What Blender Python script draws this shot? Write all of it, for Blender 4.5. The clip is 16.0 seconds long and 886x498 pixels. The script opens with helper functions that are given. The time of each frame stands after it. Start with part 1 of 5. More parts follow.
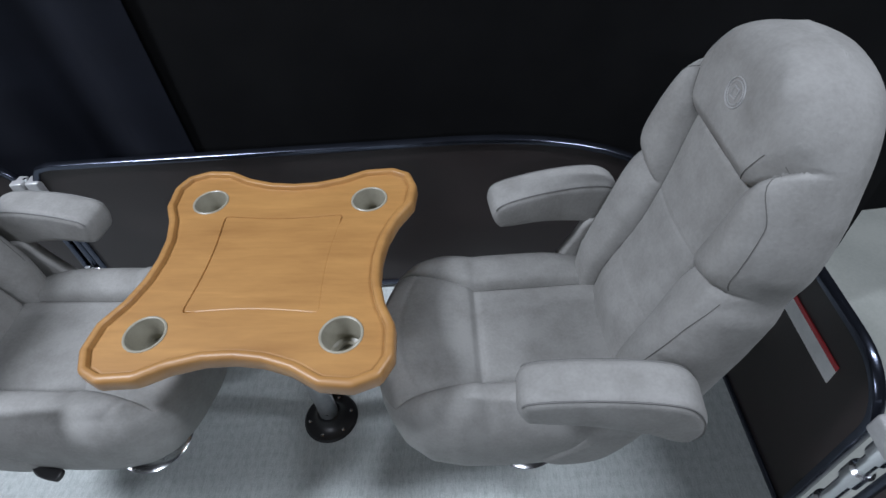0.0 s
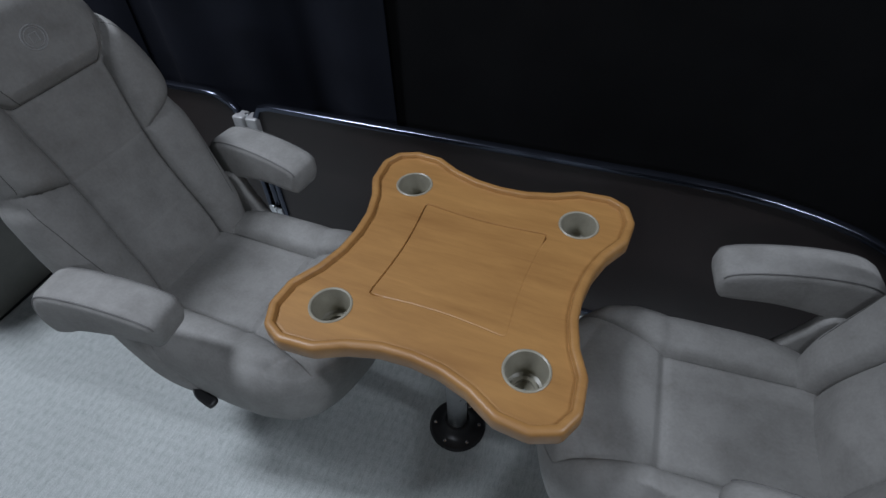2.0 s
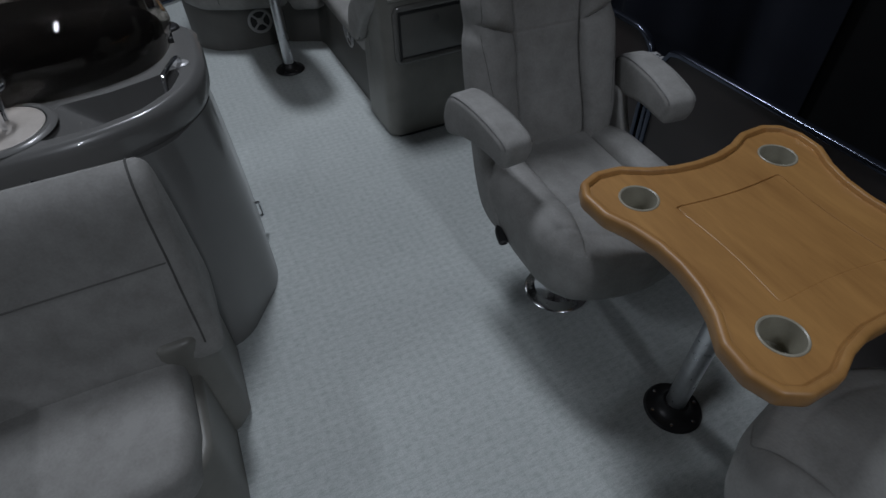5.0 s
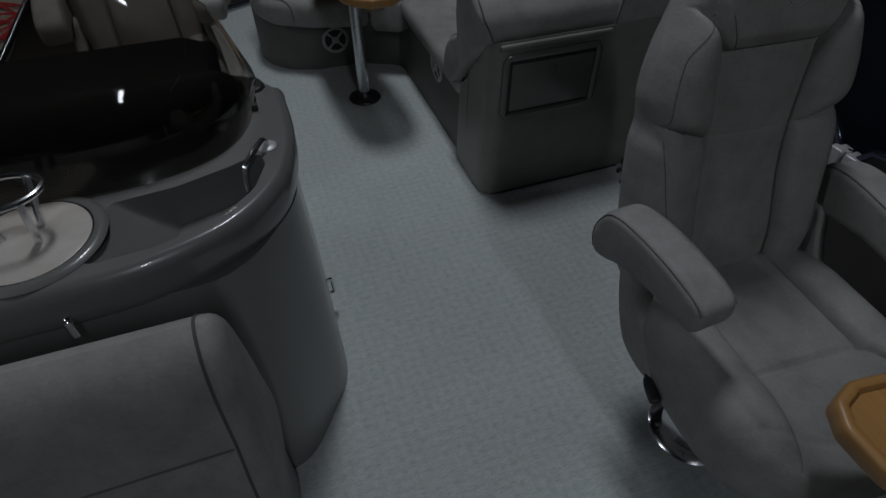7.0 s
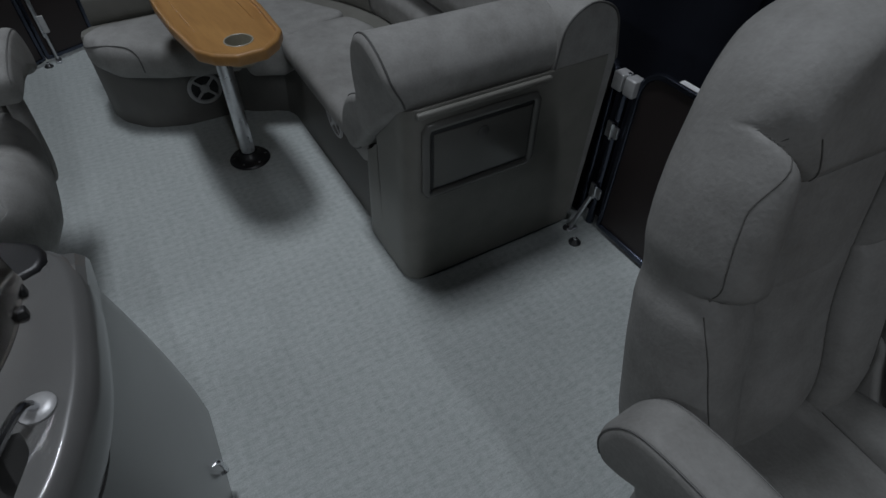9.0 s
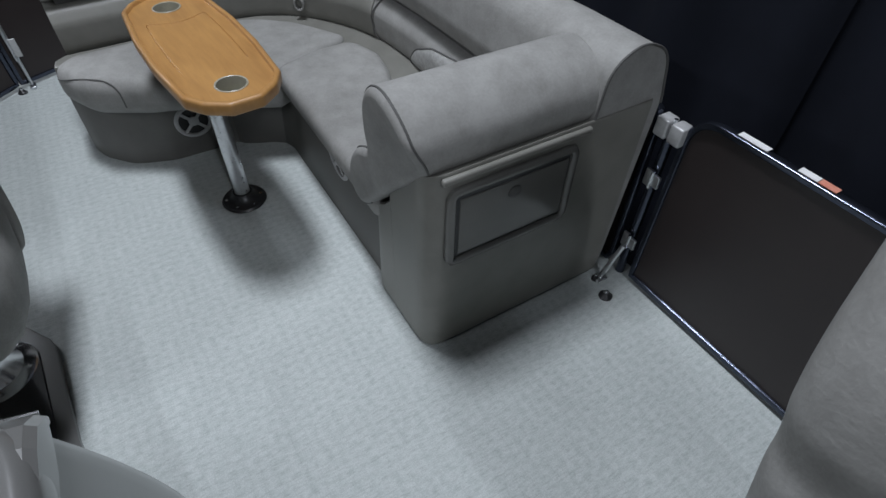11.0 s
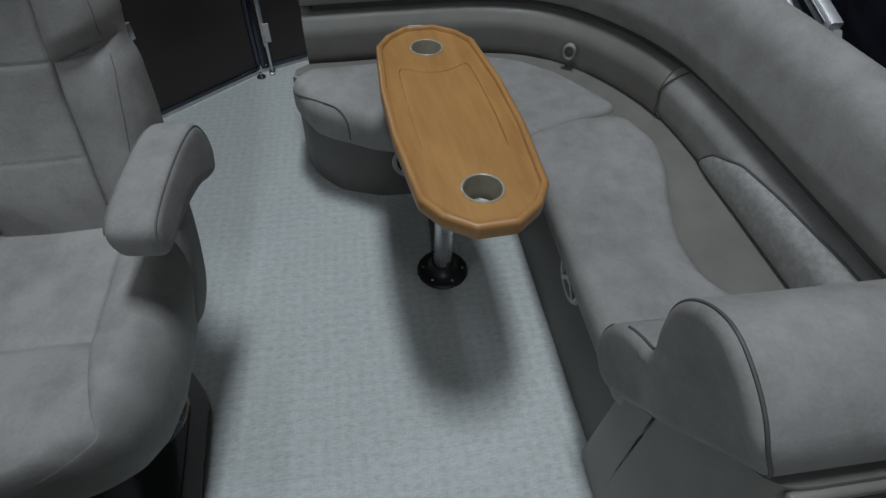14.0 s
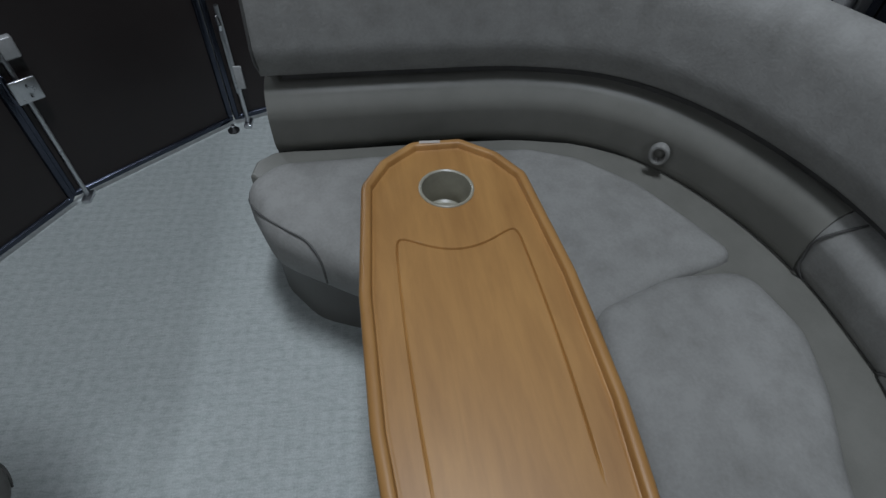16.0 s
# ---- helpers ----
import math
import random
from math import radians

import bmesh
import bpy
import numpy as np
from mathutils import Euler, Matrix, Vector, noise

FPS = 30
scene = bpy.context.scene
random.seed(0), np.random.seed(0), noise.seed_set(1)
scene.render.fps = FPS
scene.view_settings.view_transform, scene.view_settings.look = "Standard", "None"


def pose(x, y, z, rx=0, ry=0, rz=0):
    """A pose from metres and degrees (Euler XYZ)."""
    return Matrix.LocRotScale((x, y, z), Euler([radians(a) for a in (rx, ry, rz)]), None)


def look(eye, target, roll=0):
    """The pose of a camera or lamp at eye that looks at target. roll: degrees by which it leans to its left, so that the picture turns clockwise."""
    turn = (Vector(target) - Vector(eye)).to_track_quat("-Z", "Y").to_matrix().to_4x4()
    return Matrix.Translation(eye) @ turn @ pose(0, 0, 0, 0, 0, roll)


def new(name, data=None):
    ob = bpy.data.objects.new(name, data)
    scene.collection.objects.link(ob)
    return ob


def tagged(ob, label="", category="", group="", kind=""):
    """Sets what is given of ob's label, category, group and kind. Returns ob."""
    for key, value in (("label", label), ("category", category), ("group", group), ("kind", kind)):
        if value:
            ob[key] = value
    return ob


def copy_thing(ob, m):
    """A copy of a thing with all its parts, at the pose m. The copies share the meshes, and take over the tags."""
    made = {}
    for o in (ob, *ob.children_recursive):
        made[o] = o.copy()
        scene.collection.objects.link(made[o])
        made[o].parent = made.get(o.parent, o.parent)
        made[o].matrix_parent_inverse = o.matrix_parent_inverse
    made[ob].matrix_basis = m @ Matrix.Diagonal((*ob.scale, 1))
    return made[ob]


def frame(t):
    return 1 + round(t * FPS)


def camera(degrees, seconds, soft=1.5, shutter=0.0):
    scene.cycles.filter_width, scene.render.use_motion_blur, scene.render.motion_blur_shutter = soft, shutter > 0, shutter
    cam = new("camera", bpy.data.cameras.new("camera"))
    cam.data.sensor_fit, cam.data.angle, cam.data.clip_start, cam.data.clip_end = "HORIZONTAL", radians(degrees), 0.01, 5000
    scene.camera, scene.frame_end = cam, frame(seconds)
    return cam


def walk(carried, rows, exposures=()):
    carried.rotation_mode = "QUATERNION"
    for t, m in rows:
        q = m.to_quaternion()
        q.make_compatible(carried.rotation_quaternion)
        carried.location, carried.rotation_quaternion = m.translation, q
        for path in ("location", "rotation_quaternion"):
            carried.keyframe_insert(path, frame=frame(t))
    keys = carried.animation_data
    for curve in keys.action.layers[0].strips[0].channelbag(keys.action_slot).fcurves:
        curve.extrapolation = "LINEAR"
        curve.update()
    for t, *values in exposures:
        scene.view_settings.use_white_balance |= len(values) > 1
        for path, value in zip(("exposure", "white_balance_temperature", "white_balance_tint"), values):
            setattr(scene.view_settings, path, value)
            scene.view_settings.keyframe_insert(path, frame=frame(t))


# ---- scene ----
cam = camera(78.0, 16.0)
PATH = [
    (0, (0.47, -0.84, 1.669), (0.39, 0.536, 0.219), -5.6),
    (0.5, (0.412, -0.841, 1.67), (0.203, 0.534, 0.232), -4.2),
    (1, (0.383, -0.821, 1.666), (0.088, 0.531, 0.222), -3.9),
    (1.5, (0.336, -0.789, 1.667), (-0.049, 0.53, 0.213), -3.9),
    (2, (0.274, -0.745, 1.644), (-0.232, 0.543, 0.2), -2.8),
    (2.3, (0.276, -0.701, 1.63), (-0.314, 0.559, 0.194), -2.1),
    (2.5, (0.317, -0.648, 1.638), (-0.343, 0.56, 0.187), -2.4),
    (3, (0.42, -0.609, 1.625), (-0.592, 0.379, 0.21), -3.1),
    (3.5, (0.531, -0.725, 1.613), (-0.626, 0.09, 0.2), -2.8),
    (4, (0.596, -0.86, 1.61), (-0.628, -0.16, 0.192), -2.5),
    (4.3, (0.606, -0.930, 1.590), (-0.653, -0.256, 0.188), -1.5),
    (4.5, (0.582, -0.954, 1.581), (-0.693, -0.313, 0.180), -1.9),
    (7, (-0.093, -1.005, 1.569), (-1.414, -0.532, 0.143), -0.1),
    (7.5, (-0.267, -0.961, 1.557), (-1.582, -0.475, 0.131), 0.5),
    (8, (-0.404, -0.883, 1.527), (-1.719, -0.393, 0.102), 0.9),
    (8.5, (-0.514, -0.82, 1.503), (-1.811, -0.294, 0.074), 1.3),
    (9, (-0.643, -0.776, 1.492), (-1.837, -0.053, 0.059), 1.4),
    (9.2, (-0.682, -0.765, 1.484), (-1.824, 0.033, 0.049), 1.5),
    (11.5, (-0.999, -0.701, 1.491), (-2.202, -0.018, 0.046), 1.9),
    (12, (-1.066, -0.719, 1.496), (-2.358, -0.257, 0.04), 1.7),
    (12.5, (-1.161, -0.734, 1.505), (-2.487, -0.409, 0.043), 1.8),
    (13, (-1.283, -0.743, 1.51), (-2.615, -0.486, 0.04), 1.6),
    (13.5, (-1.401, -0.73, 1.482), (-2.734, -0.492, 0.01), 1.7),
    (14, (-1.585, -0.701, 1.454), (-2.916, -0.473, -0.022), 2.1),
    (14.5, (-1.754, -0.665, 1.445), (-3.081, -0.463, -0.038), 2.4),
    (15, (-1.95, -0.647, 1.405), (-3.271, -0.449, -0.083), 2.8),
    (15.5, (-2.162, -0.643, 1.371), (-3.484, -0.442, -0.116), 3.4),
    (16, (-2.366, -0.611, 1.325), (-3.663, -0.437, -0.187), 3.2),
]
EXPOSURES = [(0.0, 0.73, 6220, 18), (1.0, 0.26, 6210, 18), (2.0, -0.07, 6240, 18), (3.0, -0.01, 6280, 18), (4.3, -0.53, 6320, 18), (5.5, -1.0, 6380, 17), (7.0, -1.52, 6460, 15), (8.0, -1.48, 6480, 16), (9.0, -1.09, 6470, 16), (10.2, -0.4, 6440, 16), (11.5, 0.24, 6410, 17), (12.0, -0.06, 6420, 16), (12.5, -0.31, 6450, 14), (13.0, -0.56, 6450, 14), (13.5, -0.65, 6450, 14), (14.0, -0.50, 6450, 14), (14.5, -0.37, 6450, 14), (15.2, -0.69, 6380, 14), (16.0, -0.68, 6300, 14)]
walk(cam, [(t, look(eye, target, roll)) for t, eye, target, roll in PATH], EXPOSURES)

# ---- world and light ----
world = bpy.data.worlds.new("hall_air")
scene.world = world
world.use_nodes = True
world.node_tree.nodes["Background"].inputs[0].default_value = (0.55, 0.62, 0.75, 1)
world.node_tree.nodes["Background"].inputs[1].default_value = 0.04

# the last lamp is an added fill for the sides that face -y
TUBES = [(-2.6, -0.5, 5.0, 1.1, 0.5, 165), (4.2, -0.8, 5.0, 2.6, 0.2, 150), (-6.9, -3.2, 2.9, 1.2, 0.3, 95), (-0.6, -5.6, 4.6, 1.2, 0.3, 95)]
for tx, ty, tz, la, lb, watts in TUBES:
    lamp = bpy.data.lights.new("tube_light", "AREA")
    lamp.shape, lamp.size, lamp.size_y = "RECTANGLE", la, lb
    lamp.energy, lamp.color = watts, (0.86, 0.95, 1.0)
    new("tube_light", lamp).matrix_world = pose(tx, ty, tz)


# ---- materials ----
def material(name, colour, rough=0.5, metal=0.0, coat=0.0, spec=0.5):
    m = bpy.data.materials.new(name)
    m.use_nodes = True
    b = m.node_tree.nodes["Principled BSDF"]
    b.inputs["Base Color"].default_value = (*colour, 1)
    b.inputs["Roughness"].default_value = rough
    b.inputs["Metallic"].default_value = metal
    b.inputs["Coat Weight"].default_value = coat
    b.inputs["Specular IOR Level"].default_value = spec
    return m, m.node_tree, b


def add(tree, kind, **values):
    n = tree.nodes.new(kind)
    for k, v in values.items():
        if k in n.inputs:
            n.inputs[k].default_value = v
    return n


def mottled(name, c0, c1, scale, rough=0.5, fine=180.0, bump=0.15, metal=0.0, coat=0.0, spec=0.5, stretch=(1, 1, 1), rough_var=0.1):
    """Two scales of variation in colour, a fine grain in relief, and an uneven gloss."""
    m, t, b = material(name, c0, rough, metal, coat, spec)
    co = add(t, "ShaderNodeTexCoord")
    mp = add(t, "ShaderNodeMapping", Scale=stretch)
    t.links.new(co.outputs["Object"], mp.inputs["Vector"])
    big = add(t, "ShaderNodeTexNoise", Scale=scale, Detail=5.0, Roughness=0.6)
    small = add(t, "ShaderNodeTexNoise", Scale=fine, Detail=3.0)
    for n in (big, small):
        t.links.new(mp.outputs[0], n.inputs["Vector"])
    ramp = add(t, "ShaderNodeValToRGB")
    ramp.color_ramp.elements[0].position, ramp.color_ramp.elements[1].position = 0.3, 0.7
    ramp.color_ramp.elements[0].color, ramp.color_ramp.elements[1].color = (*c0, 1), (*c1, 1)
    mix = add(t, "ShaderNodeMath")
    mix.operation = "MULTIPLY_ADD"
    mix.inputs[1].default_value, mix.inputs[2].default_value = 0.35, -0.12
    t.links.new(small.outputs["Fac"], mix.inputs[0])
    both = add(t, "ShaderNodeMath")
    t.links.new(big.outputs["Fac"], both.inputs[0])
    t.links.new(mix.outputs[0], both.inputs[1])
    t.links.new(both.outputs[0], ramp.inputs["Fac"])
    t.links.new(ramp.outputs["Color"], b.inputs["Base Color"])
    rr = add(t, "ShaderNodeMapRange")
    rr.inputs["To Min"].default_value, rr.inputs["To Max"].default_value = rough - rough_var, rough + rough_var
    t.links.new(big.outputs["Fac"], rr.inputs["Value"])
    t.links.new(rr.outputs[0], b.inputs["Roughness"])
    if bump:
        bp = add(t, "ShaderNodeBump", Strength=bump, Distance=0.002)
        t.links.new(small.outputs["Fac"], bp.inputs["Height"])
        t.links.new(bp.outputs[0], b.inputs["Normal"])
    return m


VINYL = mottled("suede_vinyl", (0.230, 0.226, 0.214), (0.314, 0.310, 0.297), 15.0, rough=0.66, fine=150.0, bump=0.35, spec=0.3)
FELT = mottled("pale_felt_vinyl", (0.27, 0.268, 0.258), (0.40, 0.398, 0.385), 55.0, rough=0.8, fine=260.0, bump=0.5, spec=0.2)
VINYL_DARK = mottled("smooth_vinyl", (0.160, 0.157, 0.140), (0.202, 0.198, 0.178), 9.0, rough=0.42, fine=500.0, bump=0.12, spec=0.5)
# dark vinyl of the piping, also used for the painted shade behind the sofa rolls
PIPING = mottled("piping_and_shade_vinyl", (0.075, 0.073, 0.07), (0.10, 0.098, 0.094), 30.0, rough=0.55, fine=300.0, bump=0.1)
SEAM = mottled("seam_thread", (0.105, 0.103, 0.097), (0.135, 0.132, 0.124), 40.0, rough=0.7, bump=0.0)
CHAIR_PIPING = mottled("chair_piping_vinyl", (0.13, 0.128, 0.124), (0.165, 0.162, 0.157), 30.0, rough=0.55, fine=300.0, bump=0.1)
GELCOAT = mottled("grey_gelcoat", (0.140, 0.139, 0.135), (0.166, 0.165, 0.160), 3.0, rough=0.3, fine=600.0, bump=0.0, coat=0.5, rough_var=0.06)
HATCH = mottled("glossy_grey_hatch_plastic", (0.120, 0.118, 0.110), (0.142, 0.140, 0.131), 4.0, rough=0.2, fine=700.0, bump=0.0, rough_var=0.04)
CHROME = mottled("chrome", (0.72, 0.73, 0.75), (0.82, 0.83, 0.85), 20.0, rough=0.2, metal=1.0, bump=0.0, rough_var=0.05)
ALUMINIUM = mottled("brushed_aluminium", (0.55, 0.56, 0.58), (0.66, 0.67, 0.69), 40.0, rough=0.3, metal=1.0, fine=300.0, bump=0.05)
BLACK_PLASTIC = mottled("black_plastic", (0.012, 0.012, 0.013), (0.02, 0.02, 0.021), 25.0, rough=0.4, fine=300.0, bump=0.1)
COWL = mottled("matt_black_dash", (0.010, 0.010, 0.011), (0.014, 0.014, 0.015), 9.0, rough=0.75, bump=0.0, spec=0.2)
PANEL = mottled("dark_bronze_panel", (0.022, 0.016, 0.0157), (0.029, 0.0215, 0.0205), 5.0, rough=0.42, fine=900.0, bump=0.05)
RAIL = mottled("blue_black_rail", (0.06, 0.07, 0.095), (0.08, 0.09, 0.12), 12.0, rough=0.2, metal=0.9, bump=0.0, rough_var=0.05)
PLINTH = mottled("charcoal_plinth_plastic", (0.095, 0.093, 0.086), (0.122, 0.119, 0.110), 8.0, rough=0.5, fine=400.0, bump=0.1, spec=0.4)
CURTAIN = mottled("navy_drape", (0.006, 0.0075, 0.0125), (0.009, 0.011, 0.018), 6.0, rough=0.85, fine=500.0, bump=0.2, spec=0.2)
BLACK_DRAPE = mottled("black_drape", (0.0045, 0.0047, 0.0052), (0.0075, 0.0077, 0.0082), 4.0, rough=0.9, fine=400.0, bump=0.1, spec=0.1)
CONCRETE = mottled("painted_concrete", (0.32, 0.335, 0.31), (0.42, 0.435, 0.40), 2.5, rough=0.45, fine=60.0, bump=0.05)
CUP = mottled("beige_cup_plastic", (0.30, 0.28, 0.22), (0.35, 0.33, 0.26), 40.0, rough=0.35, bump=0.0, rough_var=0.04)
CLAMP = mottled("pale_grey_clamp", (0.42, 0.42, 0.42), (0.52, 0.52, 0.52), 40.0, rough=0.4, metal=0.3, bump=0.03)
BOARD = mottled("cream_board", (0.42, 0.38, 0.34), (0.50, 0.46, 0.42), 16.0, rough=0.45, bump=0.05)
TEAK = mottled("varnished_teak", (0.26, 0.155, 0.045), (0.36, 0.225, 0.075), 5.0, rough=0.4, fine=60.0, bump=0.1, stretch=(1, 9, 1))
WHITE = mottled("white_sticker", (0.70, 0.70, 0.70), (0.8, 0.8, 0.8), 30.0, rough=0.4, bump=0.0)
ORANGE = mottled("faded_orange_sticker", (0.55, 0.16, 0.10), (0.68, 0.30, 0.22), 30.0, rough=0.45, bump=0.0)
SPEAKER_GREY = mottled("speaker_grey_plastic", (0.36, 0.36, 0.36), (0.42, 0.42, 0.42), 30.0, rough=0.4, bump=0.0)
TREAD = mottled("dark_tread_mat", (0.050, 0.050, 0.051), (0.068, 0.068, 0.070), 20.0, rough=0.7, fine=200.0, bump=0.2)
SATIN = mottled("satin_aluminium", (0.75, 0.76, 0.78), (0.85, 0.86, 0.88), 40.0, rough=0.5, metal=0.75, fine=300.0, bump=0.03)
RED = mottled("red_sticker", (0.5, 0.03, 0.04), (0.58, 0.05, 0.06), 30.0, rough=0.4, bump=0.0)


def wood():
    m, t, b = material("lacquered_oak", (0.6, 0.3, 0.1), 0.42, coat=0.3)
    b.inputs["Coat Roughness"].default_value = 0.45
    co = add(t, "ShaderNodeTexCoord")
    mp = add(t, "ShaderNodeMapping", Scale=(2.2, 26.0, 8.0))
    t.links.new(co.outputs["Object"], mp.inputs["Vector"])
    grain = add(t, "ShaderNodeTexNoise", Scale=3.0, Detail=7.0, Roughness=0.62, Distortion=0.6)
    t.links.new(mp.outputs[0], grain.inputs["Vector"])
    blotch = add(t, "ShaderNodeTexNoise", Scale=1.0, Detail=6.0, Roughness=0.62, Distortion=0.3)
    spread = add(t, "ShaderNodeMapping", Scale=(4.0, 17.0, 8.0))
    t.links.new(co.outputs["Object"], spread.inputs["Vector"])
    t.links.new(spread.outputs[0], blotch.inputs["Vector"])
    ramp = add(t, "ShaderNodeValToRGB")
    e = ramp.color_ramp.elements
    e[0].position, e[0].color = 0.30, (0.300, 0.142, 0.042, 1)
    e[1].position, e[1].color = 0.70, (0.500, 0.264, 0.084, 1)
    s = add(t, "ShaderNodeMath")
    s.operation = "MULTIPLY_ADD"
    s.inputs[1].default_value, s.inputs[2].default_value = 0.26, 0.06
    t.links.new(grain.outputs["Fac"], s.inputs[0])
    s2 = add(t, "ShaderNodeMath")
    s2.operation = "MULTIPLY_ADD"
    s2.inputs[1].default_value = 0.64
    t.links.new(blotch.outputs["Fac"], s2.inputs[0])
    t.links.new(s.outputs[0], s2.inputs[2])
    t.links.new(s2.outputs[0], ramp.inputs["Fac"])
    t.links.new(ramp.outputs["Color"], b.inputs["Base Color"])
    bp = add(t, "ShaderNodeBump", Strength=0.08, Distance=0.001)
    t.links.new(grain.outputs["Fac"], bp.inputs["Height"])
    t.links.new(bp.outputs[0], b.inputs["Normal"])
    return m


WOOD = wood()


def carpet():
    """Flat-woven vinyl flooring: short dashes in staggered rows."""
    m, t, b = material("woven_vinyl_floor", (0.4, 0.41, 0.42), 0.6, spec=0.4)
    co = add(t, "ShaderNodeTexCoord")
    warp = add(t, "ShaderNodeTexNoise", Scale=9.0, Detail=2.0)
    t.links.new(co.outputs["Object"], warp.inputs["Vector"])
    off = add(t, "ShaderNodeMixRGB")
    off.blend_type = "LINEAR_LIGHT"
    off.inputs[0].default_value = 0.004
    t.links.new(co.outputs["Object"], off.inputs[1])
    t.links.new(warp.outputs["Color"], off.inputs[2])
    dash_map = add(t, "ShaderNodeMapping", Scale=(190.0, 40.0, 1.0))
    t.links.new(off.outputs[0], dash_map.inputs["Vector"])
    dash = add(t, "ShaderNodeTexNoise", Scale=1.0, Detail=3.0, Roughness=0.6)
    t.links.new(dash_map.outputs[0], dash.inputs["Vector"])
    axes = add(t, "ShaderNodeSeparateXYZ")
    t.links.new(off.outputs[0], axes.inputs[0])
    def waves(axis, pitch):
        m1 = add(t, "ShaderNodeMath")
        m1.operation = "MULTIPLY"
        m1.inputs[1].default_value = 2 * math.pi / pitch
        t.links.new(axes.outputs[axis], m1.inputs[0])
        m2 = add(t, "ShaderNodeMath")
        m2.operation = "SINE"
        t.links.new(m1.outputs[0], m2.inputs[0])
        return m2
    def weigh(a, k, c):
        m3 = add(t, "ShaderNodeMath")
        m3.operation = "MULTIPLY_ADD"
        m3.inputs[1].default_value = k
        t.links.new(a, m3.inputs[0])
        if isinstance(c, float):
            m3.inputs[2].default_value = c
        else:
            t.links.new(c, m3.inputs[2])
        return m3.outputs[0]
    cross_map = add(t, "ShaderNodeMapping", Scale=(48.0, 150.0, 1.0))
    t.links.new(off.outputs[0], cross_map.inputs["Vector"])
    cross = add(t, "ShaderNodeTexNoise", Scale=1.0, Detail=2.0, Roughness=0.5)
    t.links.new(cross_map.outputs[0], cross.inputs["Vector"])
    both = weigh(cross.outputs["Fac"], 0.22, weigh(dash.outputs["Fac"], 0.84, -0.035))
    height = weigh(waves("X", 0.031).outputs[0], 0.035, weigh(waves("Y", 0.034).outputs[0], 0.03, both))
    weave = add(t, "ShaderNodeValToRGB")
    e = weave.color_ramp.elements
    e[0].position, e[0].color = 0.29, (0.452, 0.480, 0.468, 1)
    e[1].position, e[1].color = 0.57, (0.590, 0.622, 0.606, 1)
    t.links.new(height, weave.inputs["Fac"])
    fleck = add(t, "ShaderNodeTexNoise", Scale=260.0, Detail=2.0)
    t.links.new(co.outputs["Object"], fleck.inputs["Vector"])
    cr = add(t, "ShaderNodeValToRGB")
    cr.color_ramp.elements[0].position, cr.color_ramp.elements[1].position = 0.35, 0.65
    cr.color_ramp.elements[0].color, cr.color_ramp.elements[1].color = (0.84, 0.85, 0.86, 1), (1.0, 1.0, 1.0, 1)
    t.links.new(fleck.outputs["Fac"], cr.inputs["Fac"])
    wear = add(t, "ShaderNodeTexNoise", Scale=2.2, Detail=4.0)
    t.links.new(co.outputs["Object"], wear.inputs["Vector"])
    wr = add(t, "ShaderNodeValToRGB")
    wr.color_ramp.elements[0].color, wr.color_ramp.elements[1].color = (0.88, 0.89, 0.90, 1), (1, 1, 1, 1)
    t.links.new(wear.outputs["Fac"], wr.inputs["Fac"])
    patch_map = add(t, "ShaderNodeMapping", Scale=(46.0, 30.0, 1.0))
    t.links.new(off.outputs[0], patch_map.inputs["Vector"])
    patch = add(t, "ShaderNodeTexNoise", Scale=1.0, Detail=1.0)
    t.links.new(patch_map.outputs[0], patch.inputs["Vector"])
    pr = add(t, "ShaderNodeValToRGB")
    pr.color_ramp.elements[0].position, pr.color_ramp.elements[1].position = 0.36, 0.64
    pr.color_ramp.elements[0].color, pr.color_ramp.elements[1].color = (0.92, 0.93, 0.92, 1), (1.0, 0.995, 0.99, 1)
    t.links.new(patch.outputs["Fac"], pr.inputs["Fac"])
    last = weave.outputs["Color"]
    for layer in (cr, wr, pr):
        mul = add(t, "ShaderNodeMixRGB")
        mul.blend_type = "MULTIPLY"
        mul.inputs[0].default_value = 1.0
        t.links.new(last, mul.inputs[1])
        t.links.new(layer.outputs["Color"], mul.inputs[2])
        last = mul.outputs[0]
    t.links.new(last, b.inputs["Base Color"])
    bp = add(t, "ShaderNodeBump", Strength=0.2, Distance=0.002)
    t.links.new(height, bp.inputs["Height"])
    t.links.new(bp.outputs[0], b.inputs["Normal"])
    return m


CARPET = carpet()


def smoked():
    m, t, b = material("smoked_acrylic", (0.47, 0.42, 0.37), 0.02)
    b.inputs["Transmission Weight"].default_value = 1.0
    b.inputs["IOR"].default_value = 1.45
    return m


SMOKED = smoked()


# ---- mesh helpers ----
def smooth_step(v, a, b):
    f = np.clip((v - a) / (b - a), 0, 1)
    return f * f * (3 - 2 * f)


def thing(name, m, label, category, group="", kind=""):
    ob = new(name)
    ob.matrix_world = m
    ob.empty_display_size = 0.1
    return tagged(ob, label, category, group, kind)


def part(name, bm, mat, parent=None, label="", smooth=True, angle=35):
    bmesh.ops.recalc_face_normals(bm, faces=bm.faces)
    me = bpy.data.meshes.new(name)
    bm.to_mesh(me)
    bm.free()
    me.materials.append(mat)
    if smooth:
        me.shade_smooth()
        me.set_sharp_from_angle(angle=radians(angle))
    ob = new(name, me)
    if parent is not None:
        ob.parent = parent
    return tagged(ob, label)


